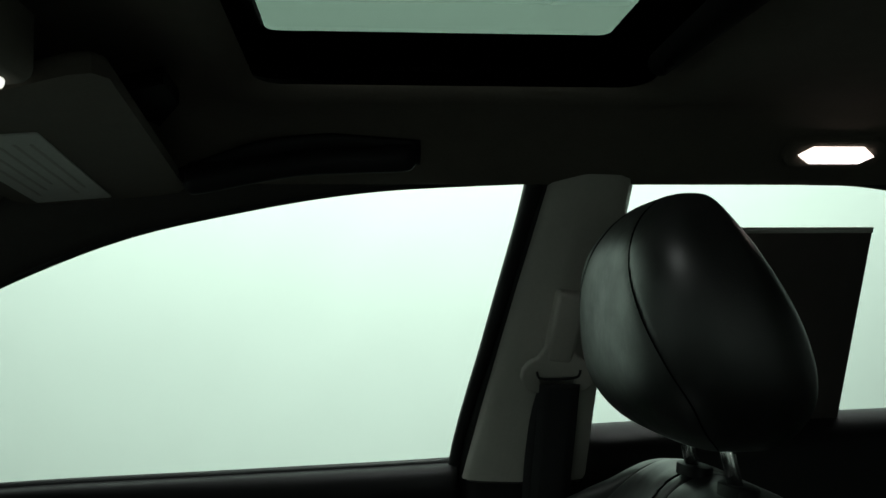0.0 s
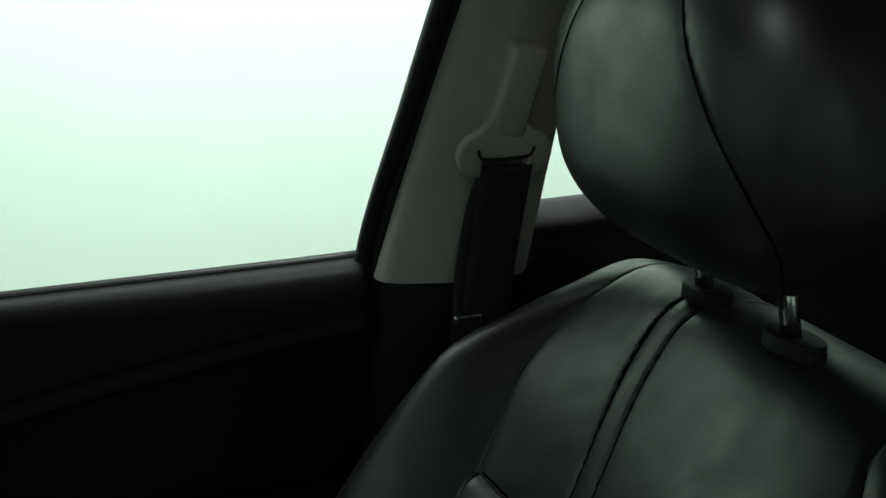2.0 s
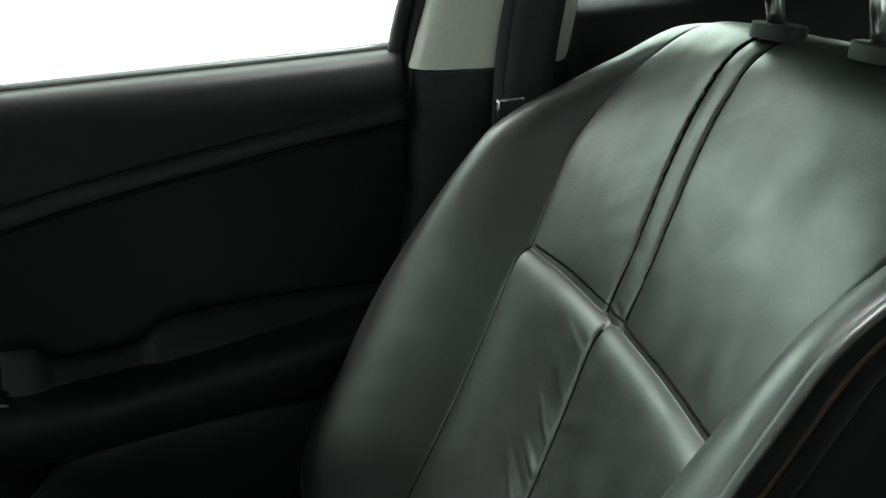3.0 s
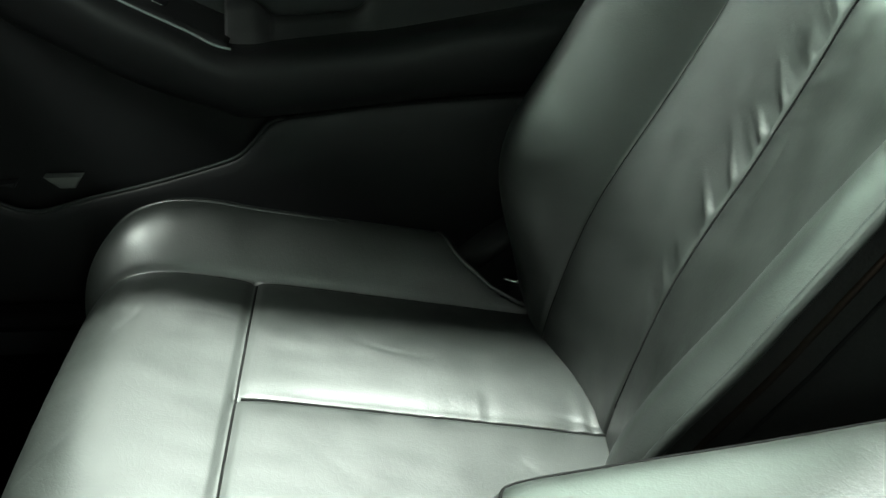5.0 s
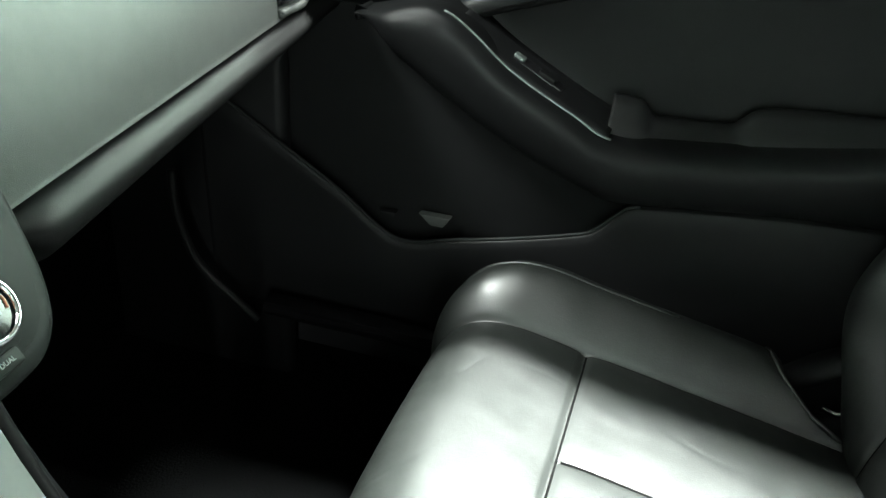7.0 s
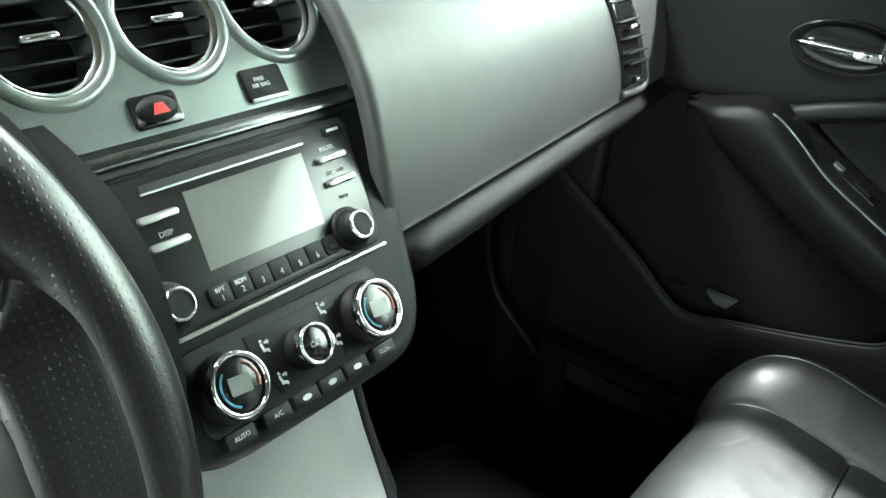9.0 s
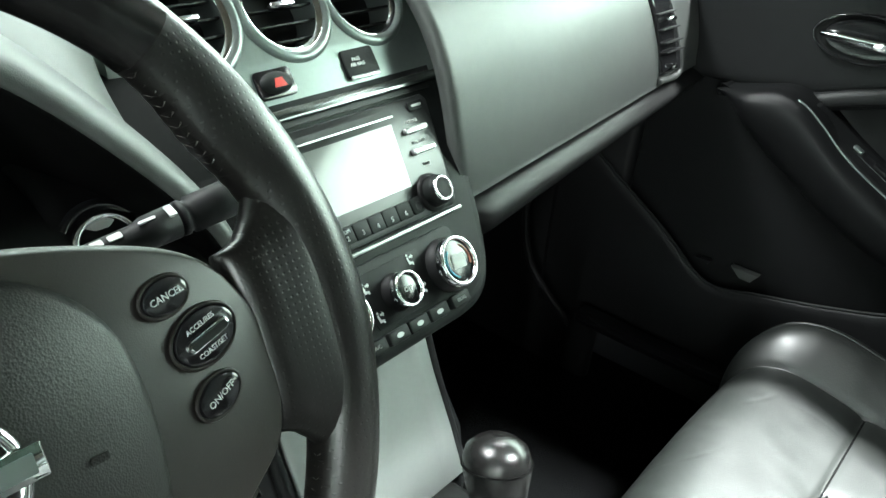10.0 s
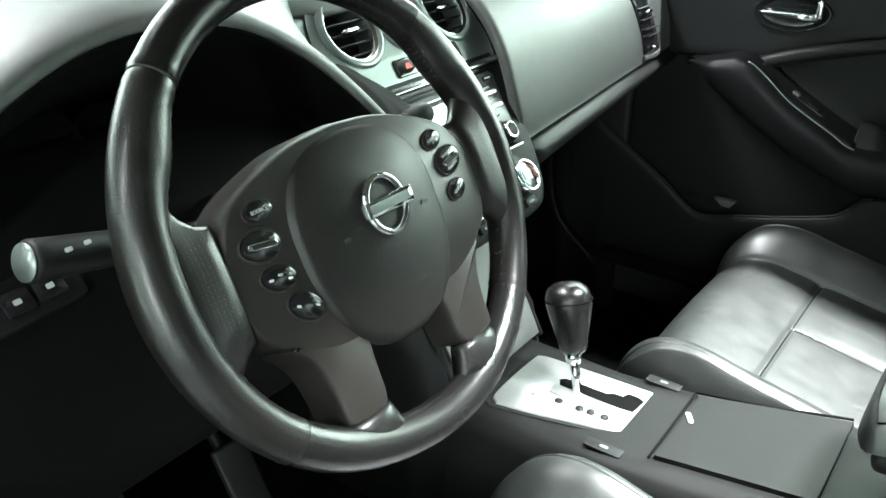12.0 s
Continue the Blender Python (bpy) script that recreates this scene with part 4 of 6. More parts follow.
# ---- passenger door ----
door = thing("passenger_door", "black front passenger door with padded armrest and map pocket", "car door", (0.74, 0.3, 0.4))
zU = curve_fn([(-0.07, 0.694), (0.03, 0.680), (0.11, 0.667), (0.22, 0.648), (0.33, 0.624), (0.40, 0.606), (0.48, 0.581), (0.54, 0.560), (0.60, 0.552), (0.70, 0.544), (0.90, 0.54)])
zT = curve_fn([(-0.07, 0.493), (0.03, 0.486), (0.19, 0.463), (0.27, 0.454), (0.343, 0.451), (0.385, 0.471), (0.455, 0.508), (0.50, 0.543), (0.53, 0.562), (0.56, 0.567), (0.60, 0.558), (0.645, 0.547)])
zB = curve_fn([(-0.07, 0.398), (0.10, 0.393), (0.19, 0.386), (0.324, 0.373), (0.36, 0.381), (0.444, 0.413), (0.547, 0.472), (0.614, 0.526), (0.645, 0.543)])
zR = curve_fn([(-0.07, 0.398), (0.045, 0.389), (0.153, 0.383), (0.27, 0.371), (0.311, 0.364), (0.327, 0.349), (0.345, 0.329), (0.368, 0.317), (0.448, 0.294), (0.52, 0.277), (0.575, 0.2635), (0.612, 0.274), (0.67, 0.317), (0.755, 0.370), (0.85, 0.43)])


def door_patch(y0, y1, zlo, zhi, prof, ny=90, thick=0.02):
    """A padded panel between two lines; prof gives (share of height, x)."""
    ys = np.linspace(y0, y1, ny)
    ps = smooth_line(prof, 36)
    lo, hi = zlo(ys), zhi(ys)
    pts = np.array([np.column_stack([np.full(ny, x), ys, lo + (hi - lo) * f]) for f, x in ps])
    return plate(pts, -thick)


part("upper_pad", door_patch(-0.072, 0.86, zU, lambda y: belt_z(y) + 0.002, [(0.0, 0.752), (0.0, 0.738), (0.06, 0.732), (0.3, 0.736), (0.6, 0.741), (0.85, 0.747), (0.97, 0.757), (1.0, 0.775)]), DOORSKIN, door)
part("belt_seal", tube([(0.780, y, float(belt_z(y)) + 0.003) for y in np.linspace(-0.07, 0.86, 30)], 0.005, 8), RUBBER, door)
ledge = [(0.731, y, float(zU(y)) - 0.008) for y in np.linspace(-0.07, 0.53, 60)]
part("insert_ledge", tube(ledge, 0.010, 14, flat=1.25), DOORSOFT, door)
part("ledge_seam", tube([(x - 0.0088, y, z - 0.0060) for x, y, z in ledge], 0.0009, 6), SEAM, door)
part("insert", door_patch(-0.072, 0.53, zT, zU, [(-0.06, 0.735), (0.1, 0.744), (0.5, 0.746), (0.9, 0.742), (1.0, 0.738)]), DOORSKIN, door, "recessed leather door insert")
ys = np.linspace(-0.072, 0.645, 150)
bp = smooth_line([(1.04, 0.748), (1.03, 0.715), (1.03, 0.685), (0.97, 0.664), (0.82, 0.655), (0.55, 0.657), (0.25, 0.668), (0.06, 0.688), (0.0, 0.715), (-0.03, 0.748)], 46)
pts = []
for f, x in bp:
    lo, hi = zB(ys), zT(ys)
    fade = sstep(0.645, 0.585, ys)
    xx = 0.742 + (x - 0.742) * (0.55 + 0.45 * fade)
    pts.append(np.column_stack([xx, ys, lo + (hi - lo) * f]))
arm = part("armrest", plate(np.array(pts)[::-1], -0.01), DOORSKIN, door, "padded black armrest sweeping up to the dashboard")
pad = [(0.6615, y, float(zT(y)) - 0.024) for y in np.linspace(-0.07, 0.33, 40)]
part("armrest_seam", tube(pad, 0.0012, 6), RUBBER, arm)
pad2 = [(0.668, y, float(zT(y)) - 0.006) for y in np.linspace(-0.07, 0.33, 40)]
part("armrest_stitching", tube(pad2, 0.0012, 6), STITCH, arm)
part("trim_strip", tube([(0.676, y, float(zT(y)) + 0.003) for y in np.linspace(0.342, 0.535, 40)], 0.0014, 8), STACKGREY, door, "thin satin silver strip")
# pull pocket between armrest and insert
cup = [(-0.07, 0.505), (0.0, 0.505), (0.08, 0.505), (0.16, 0.501), (0.192, 0.497), (0.204, 0.492), (0.214, 0.482), (0.226, 0.476), (0.26, 0.473), (0.30, 0.472), (0.306, 0.474), (0.314, 0.483), (0.322, 0.488), (0.340, 0.489), (0.352, 0.4885)]
cz = curve_fn(cup)
cys = np.linspace(-0.07, 0.350, 120)
cpts = np.array([[(x, y, float(zT(y)) - 0.02 + (float(cz(y)) - float(zT(y)) + 0.02) * f) for y in cys] for f, x in ((0.0, 0.690), (0.35, 0.692), (0.6, 0.703), (0.85, 0.714), (1.0, 0.7205), (1.0, 0.726), (0.9, 0.729), (0.6, 0.730))])
part("pull_pocket_wall", plate(cpts, -0.004), DOORSOFT, door, "raised wall of the pull pocket")
# switch plate
pl = smooth_line([(0.672, 0.345, 0.455), (0.672, 0.40, 0.482), (0.672, 0.47, 0.520), (0.672, 0.52, 0.556)], 24)
pts = np.array([[(x + 0.004 + 0.070 * f, y - 0.002 * f, z + 0.001 + 0.007 * f) for x, y, z in pl] for f in np.linspace(0, 1, 6)])
part("switch_plate", plate(pts, -0.008), PLASTIC, door)
SW = axes((0.712, 0.438, 0.5045), (0, 0.88, 0.475), (0.995, -0.05, 0.09), (-0.067, -0.472, 0.879))
sw = part("window_switch", prism_bm(rrect(0.075, 0.020, 0.004), 0.0, 0.003, 0.001), GLOSSBLACK, door, "black window switch", m=SW, smooth="auto")
part("rocker", prism_bm(rrect(0.022, 0.012, 0.003), 0.003, 0.007, 0.002), PLASTIC, sw, m=SW @ PT((-0.015, 0, 0)), smooth="auto")
part("rocker", prism_bm(rrect(0.014, 0.010, 0.003), 0.003, 0.006, 0.001), STACKGREY, sw, m=SW @ PT((0.022, 0, 0)), smooth="auto")
part("pocket_back", door_patch(0.29, 0.86, lambda y: zR(y) - 0.05, lambda y: np.where(y < 0.645, zB(np.minimum(y, 0.645)), 0.546) + 0.012, [(0, 0.752), (0.5, 0.748), (1.0, 0.742)]), DOORSKIN, door)
low = part("lower_panel", door_patch(-0.072, 0.86, lambda y: 0 * y + 0.11, zR, [(0.0, 0.72), (0.4, 0.712), (0.85, 0.706), (0.97, 0.707), (1.0, 0.712)], ny=140, thick=0.012), PLASTIC, door, "black plastic map pocket wall")
part("pocket_rim", tube([(0.7105, y, float(zR(y))) for y in np.linspace(0.30, 0.86, 100)], 0.0024, 8), STACKDARK, low, "worn shiny rim")
part("pocket_clip", prism_bm([(-0.02, 0.008), (0.022, 0.008), (0.012, -0.006), (-0.004, -0.006)], 0, 0.012, 0.002), SOFT, door, "small grey plastic clip", m=axes((0.742, 0.550, 0.286), (0, -1, 0), (0, 0, 1), (-1, 0, 0)), smooth="auto")
part("pocket_tab", prism_bm([(-0.012, 0.002), (0.012, 0.004), (0.008, -0.003)], 0, 0.01, 0.001), PLASTIC, door, m=axes((0.742, 0.612, 0.284), (0, -1, 0), (0, 0, 1), (-1, 0, 0)), smooth="auto")
# inside handle
HM = axes((0.735, 0.494, 0.644), (0, -0.995, 0.06), (0.03, 0.06, 0.995), (-1, 0, 0.03))
bez = part("handle_bezel", lathe([(0.0, -0.003), (0.78, -0.003), (0.88, 0.001), (0.95, 0.004), (1.0, 0.0), (1.0, -0.006)], 48), DOORSKIN, door, m=HM @ Matrix.Diagonal((0.064, 0.030, 1, 1)))
part("handle_cup", lathe([(0.0, 0.0), (0.6, 0.0), (0.78, 0.0015)], 40), GLOSSBLACK, bez, m=HM @ Matrix.Diagonal((0.063, 0.029, 1, 1)))
part("handle_rim", tube([(HM @ Vector((0.062 * math.cos(a), 0.029 * math.sin(a), 0.005)))[:] for a in np.linspace(0, 6.283, 60)], 0.0013, 8, caps=False), GLOSSBLACK, bez)
part("lever", loft([[(x, y, z) for y, z in rrect(w, 0.011, 0.004, 4, cy=0.008)] for x, w in ((-0.052, 0.006), (-0.03, 0.011), (0.01, 0.013), (0.045, 0.014))]), CHROME, door, "chrome door lever", m=HM @ pose(0, -0.003, 0, 0, 0, -3))
part("lock_knob", box_bm(0.010, 0.030, 0.010, 0.003), CHROME, door, "chrome lock knob", m=HM @ PT((0.046, 0.008, 0.010)), smooth="auto")

# ---- dashboard ----
dash = thing("dashboard", "dark grey soft dashboard with round vents and a centre stack", "dashboard", (0, 0.8, 0.5))


def dash_section(x):
    k = (x - 0.17) / 0.45
    y, z = 0.022 * k, 0.020 * k
    return [(0.86 + y, 0.480 + z), (0.75 + y, 0.518 + z), (0.676 + y, 0.532 + z), (0.669 + y, 0.540 + z), (0.680 + y, 0.59 + z), (0.708 + y, 0.66 + z * 0.6), (0.755 + y, 0.715 + z * 0.3), (0.83 + y, 0.752), (0.95 + y, 0.772), (1.12, 0.768), (1.22, 0.74)]


def lip_section(x):
    k = (x - 0.17) / 0.45
    y, z = 0.026 * k, 0.020 * k
    th = 1.0 - 0.35 * k
    return [(0.90 + y, 0.45 + z), (0.76 + y, 0.458 + z), (0.70 + y, 0.470 + z), (0.664 + y, 0.528 - 0.042 * th + z), (0.650 + y, 0.528 - 0.024 * th + z), (0.654 + y, 0.526 - 0.006 * th + z), (0.674 + y, 0.529 + z), (0.74 + y, 0.525 + z)]


xs = np.linspace(0.160, 0.748, 48)
part("glovebox_face", plate(np.array([[(x, y, z) for y, z in smooth_line(dash_section(x), 70)] for x in xs]), -0.012), SOFT, dash, "curved grey glove box face and top pad")
lip = []
for i, x in enumerate(xs):
    s = np.array(lip_section(x))
    e = float(sstep(0.165, 0.20, x))
    s[:, 0] += 0.02 * (1 - e)
    s[:, 1] = s[:, 1] + (0.53 - s[:, 1]) * 0.5 * (1 - e)
    lip.append([(x, y, z) for y, z in smooth_line(s, 40)])
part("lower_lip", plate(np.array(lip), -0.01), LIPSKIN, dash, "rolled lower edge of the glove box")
part("glovebox_latch", box_bm(0.07, 0.03, 0.012, 0.005), PLASTIC, dash, m=pose(0.27, 0.72, 0.474, -14, 0, 4))
part("courtesy_lamp", box_bm(0.014, 0.012, 0.006, 0.002), CHROME, dash, m=pose(0.235, 0.705, 0.476, -14, 0, 0))

# end vent beside the door
ev = part("end_vent", plate(np.array([[(x + dx, y, z) for dx in np.linspace(-0.030, 0.030, 5)] for x, y, z in smooth_line([(0.632, 0.694, 0.566), (0.628, 0.703, 0.60), (0.618, 0.722, 0.65), (0.602, 0.755, 0.70), (0.588, 0.79, 0.735)], 20)]), -0.006), GLOSSBLACK, dash, "narrow black end vent")
line = smooth_line([(0.632, 0.690, 0.585), (0.628, 0.699, 0.61), (0.618, 0.718, 0.65), (0.602, 0.751, 0.70), (0.588, 0.786, 0.735)], 10)
for i, (x, y, z) in enumerate(line[1:]):
    part("slat", box_bm(0.050, 0.010, 0.0022, 0.0008), PLASTIC, ev, m=pose(x, y - 0.003, z, -20, 0, 0), smooth="auto")
part("thumb_tab", box_bm(0.018, 0.010, 0.006, 0.0025), CHROME, ev, m=pose(0.622, 0.700, 0.635, -20, 0, 0), smooth="auto")
part("thumb_tab", box_bm(0.012, 0.008, 0.006, 0.0025), CHROME, ev, m=pose(0.634, 0.686, 0.576, -20, 0, 0), smooth="auto")
part("vent_frame", tube([(0.600, 0.688, 0.560), (0.664, 0.690, 0.562), (0.660, 0.700, 0.60), (0.648, 0.720, 0.65), (0.634, 0.752, 0.70), (0.620, 0.79, 0.737)], 0.0045, 8, smooth=50), SOFT, ev)

# ---- centre stack: its own plane ----
SC = 0.032
SM = axes((SC, 0.630, 0.505), (1, 0, 0), (0, 0.6066, 0.795), (0, -0.795, 0.6066))


def on_stack(a, b, h=0.0, turn=0.0):
    return SM @ Matrix.Translation((a, b, h)) @ pose(0, 0, 0, 0, 0, turn)


def outline_half(pts):
    return pts + [(-x, y) for x, y in pts[::-1]]




def stack_outline(inset):
    """Half outline of the stack, widest under the vents, with a rounded lower corner."""
    p = smooth_line([(0.066, -0.0425), (0.090, -0.0395), (0.107, -0.031), (0.119, -0.018), (0.131, 0.006), (0.142, 0.045), (0.150, 0.085), (0.1555, 0.130), (0.158, 0.172)], 40)
    d = np.gradient(p, axis=0)
    nrm = np.column_stack([-d[:, 1], d[:, 0]]) / np.linalg.norm(d, axis=1)[:, None]
    return outline_half([tuple(q) for q in p + nrm * inset])


face = stack_outline(0.0135)
body = part("stack_face", prism_bm(face, -0.05, 0.0, 0.0012, 2), STACKDARK, dash, "satin grey centre stack face, darkened where less light reflects", m=SM, smooth="auto")
side = stack_outline(0.0)
part("stack_surround", prism_bm(side, -0.14, -0.001, 0.011, 5), STACKDARK, dash, "grey stack surround, darkened like the face", m=SM, smooth="auto")

# upper vent panel with three round vents
VC = [(-0.0867, 0.247), (0.0064, 0.247), (0.0967, 0.247)]
VR = 0.037
up = smooth_line([(-0.152, 0.163), (-0.16, 0.20), (-0.152, 0.245), (-0.135, 0.285), (-0.10, 0.302), (-0.05, 0.306), (0.0, 0.306), (0.05, 0.306), (0.10, 0.302), (0.135, 0.285), (0.152, 0.245), (0.16, 0.20), (0.152, 0.163)], 60)
bm = bmesh.new()
loops = [[tuple(p) for p in up]] + [ellipse(VR + 0.0075, VR + 0.0075, 40, *c) for c in VC]
edges = []
for lp in loops:
    vs = [bm.verts.new((x, y, 0.002 + 0.10 * max(0, -y + 0.15) - 0.35 * max(0.0, abs(x) - 0.11) ** 1.5)) for x, y in lp]
    edges += [bm.edges.new((vs[i], vs[(i + 1) % len(vs)])) for i in range(len(vs))]
bmesh.ops.triangle_fill(bm, use_beauty=True, use_dissolve=False, edges=edges)
for f in list(bm.faces):
    c = f.calc_center_median()
    if any((c.x - a) ** 2 + (c.y - b) ** 2 < (VR + 0.004) ** 2 for a, b in VC):
        bm.faces.remove(f)
ret = bmesh.ops.extrude_face_region(bm, geom=bm.faces[:])
bmesh.ops.translate(bm, vec=(0, 0, -0.09), verts=[v for v in ret["geom"] if isinstance(v, bmesh.types.BMVert)])
bmesh.ops.recalc_face_normals(bm, faces=bm.faces)
# lighter tone than the stack face stands for the light reflected up here
part("vent_panel", bm, STACKGREY, dash, "satin grey panel round the vents, lightened for reflected light", m=SM, smooth="auto")
for k, (a, b) in enumerate(VC):
    VM = on_stack(a, b)
    vent = part("air_vent", lathe([(VR + 0.001, -0.035), (VR - 0.001, -0.012), (VR + 0.0005, 0.001), (VR + 0.005, 0.0055), (VR + 0.011, 0.0035), (VR + 0.0135, -0.001), (VR + 0.0135, -0.006)], 64), STACKGREY, dash, "round air vent", m=VM)
    part("chrome_ring", lathe([(VR - 0.002, 0.0), (VR + 0.001, 0.003), (VR + 0.003, 0.003), (VR + 0.003, -0.001)], 64), CHROME, vent, "thin chrome ring", m=VM)
    part("vent_core", lathe([(0.0001, -0.03), (VR, -0.03)], 40), RUBBER, vent, m=VM)
    for j in range(-2, 3):
        w = math.sqrt(max(0.0001, VR ** 2 - (j * 0.0135) ** 2)) * 1.93
        part("slat", box_bm(w, 0.0022, 0.014, 0.0008, 2), PLASTIC, vent, m=VM @ PT((0, j * 0.0135, -0.010)) @ pose(0, 0, 0, 12, 0, 0), smooth="auto")
    part("slider", box_bm(0.026, 0.0055, 0.010, 0.0025), CHROME, vent, "chrome vent slider", m=VM @ PT((0.002, 0, -0.002)), smooth="auto")

# hazard switch and airbag lamp
hz = part("hazard_switch", prism_bm(rrect(0.037, 0.0225, 0.004), -0.004, 0.0035, 0.0015), GLOSSBLACK, dash, "black hazard switch", m=on_stack(-0.0315, 0.1875), smooth="auto")
part("key", lathe([(0.0001, 0.0078), (0.5, 0.0074), (0.85, 0.0060), (1.0, 0.0035)], 40), STACKDARK, hz, m=on_stack(-0.0315, 0.1875) @ Matrix.Diagonal((0.0158, 0.0090, 1, 1)))
part("triangle", prism_bm([(-0.0062, -0.0034), (0.0062, -0.0034), (0.0032, 0.0036), (-0.0032, 0.0036)], 0.0074, 0.0080), RED, hz, "red warning mark", m=on_stack(-0.0315, 0.1865), smooth=False)
ab = part("airbag_lamp", prism_bm(rrect(0.038, 0.024, 0.003), -0.004, 0.0035, 0.001), PLASTIC, dash, "black airbag warning lamp", m=on_stack(0.0625, 0.1885), smooth="auto")
part("legend", lettering("PASS\nAIR BAG", 0.0045), LEGEND, ab, m=on_stack(0.058, 0.189, 0.0037), smooth=False)
part("lower_lip", box_bm(0.034, 0.003, 0.002, 0.0008), SILVER, ab, m=on_stack(0.0625, 0.1765, 0.003), smooth="auto")

# silver strip over the radio
part("strip", prism_bm(rrect(0.300, 0.0095, 0.002), 0.0, 0.004, 0.002), DARKCHROME, dash, "dark chrome strip over the radio", m=on_stack(0.001, 0.1625), smooth="auto")
part("strip_gap", prism_bm(rrect(0.268, 0.0035, 0.001), 0.0, 0.002), RUBBER, dash, m=on_stack(0, 0.1545), smooth=False)

# radio
rad = thing("car_radio", "black car radio with a blank grey screen", "radio", tuple(SM @ Vector((0, 0.09, 0))))
RB = outline_half([(0.100, 0.048), (0.107, 0.054), (0.1205, 0.143), (0.116, 0.149)])
part("fascia", prism_bm(RB, -0.004, 0.004, 0.002, 2), RADIOBLACK, rad, m=SM, smooth="auto")
part("screen", prism_bm([(-0.041, 0.131), (-0.046, 0.077), (0.0595, 0.077), (0.0655, 0.131)], 0.004, 0.0046), SCREEN, rad, "blank grey glass screen", m=SM, smooth=False)
part("disc_slot", prism_bm(rrect(0.140, 0.005, 0.002), 0.004, 0.0048), RUBBER, rad, m=on_stack(0, 0.1405), smooth=False)
part("slot_edge", box_bm(0.14, 0.0012, 0.0012), SILVER, rad, m=on_stack(0, 0.137, 0.005), smooth=False)
for s in (-1, 1):
    kb = part("knob", lathe([(0.0135, 0.0), (0.0132, 0.010), (0.0122, 0.0125), (0.0108, 0.0140)], 48), STACKDARK, rad, "round volume knob" if s < 0 else "round tuning knob", m=on_stack(-0.002 + s * 0.082, 0.0655, 0.004))
    part("chrome_ring", lathe([(0.0112, 0.0130), (0.0108, 0.0152), (0.0094, 0.0158), (0.0088, 0.0140)], 48), CHROME, kb, m=on_stack(-0.002 + s * 0.082, 0.0655, 0.004))
    part("cap", lathe([(0.0001, 0.0148), (0.0089, 0.0145)], 40), STACKDARK, kb, m=on_stack(-0.002 + s * 0.082, 0.0655, 0.004))
    part("collar", lathe([(0.0172, 0.0), (0.0170, 0.002), (0.0140, 0.003)], 40), PLASTIC, kb, m=on_stack(-0.002 + s * 0.082, 0.0655, 0.004))
    for j, b in enumerate((0.1210, 0.1025)):
        part("button", prism_bm(rrect(0.030, 0.0055, 0.0025), 0.004, 0.0075, 0.0015), SILVER, rad, "silver button", m=on_stack(0.013 + s * 0.078, b), smooth="auto")
for a, b, txt, sz in ((-0.064, 0.1095, "DISP", 0.0055), (0.091, 0.1285, "FOLDER", 0.004), (0.090, 0.110, "SEEK  CAT", 0.004), (0.088, 0.090, "TUNE", 0.004)):
    part("legend", lettering(txt, sz), LEGEND, rad, m=on_stack(a, b, 0.0042), smooth=False)
part("eject_button", prism_bm(rrect(0.020, 0.008, 0.002), 0.004, 0.0055, 0.001), STACKDARK, rad, m=on_stack(0.103, 0.1405), smooth="auto")
part("eject_button", prism_bm(rrect(0.024, 0.009, 0.002), 0.004, 0.0055, 0.001), STACKDARK, rad, m=on_stack(-0.098, 0.1405), smooth="auto")
part("print_bar", box_bm(0.012, 0.002, 0.0005), LEGEND, rad, m=on_stack(0.103, 0.1405, 0.0057), smooth=False)
for i in range(6):
    a = -0.0470 + i * 0.0172
    bt = part("preset_button", prism_bm(rrect(0.0165, 0.014, 0.002), 0.004, 0.0065, 0.001), STACKDARK, rad, m=on_stack(a, 0.0605), smooth="auto")
    part("digit", lettering(str(i + 1), 0.0058), LEGEND, bt, m=on_stack(a, 0.058, 0.0067), smooth=False)
for a, txt in ((-0.047, "RPT"), (-0.0298, "RDM")):
    part("legend", lettering(txt, 0.0045), LEGEND, rad, m=on_stack(a, 0.0635, 0.0067), smooth=False)
jk = part("aux_jack", prism_bm(rrect(0.014, 0.014, 0.003), 0.004, 0.006, 0.001), STACKDARK, rad, m=on_stack(0.0560, 0.0605), smooth="auto")
part("socket", lathe([(0.0001, 0.0062), (0.003, 0.0062), (0.0035, 0.0068), (0.0042, 0.0062)], 24), RUBBER, jk, m=on_stack(0.0560, 0.0598))
part("radio_frame", prism_bm(rrect(0.222, 0.003, 0.001), 0.0, 0.0035, 0.001), SILVER, dash, m=on_stack(-0.001, 0.0445), smooth="auto")

# climate controls
cl = thing("climate_panel", "black climate panel with chrome ringed dials", "climate control", tuple(SM @ Vector((0, 0, 0))))
part("panel", prism_bm(rrect(0.180, 0.058, 0.010, cx=-0.0045, cy=0.007), 0.0, 0.0030, 0.0008), STACKDARK, cl, m=SM, smooth="auto")
part("mode_field", prism_bm(outline_half([(0.030, -0.021), (0.040, 0.012), (0.040, 0.024)]), 0.0030, 0.0042, 0.0004), STACKDARK, cl, m=on_stack(-0.004, 0.005), smooth="auto")


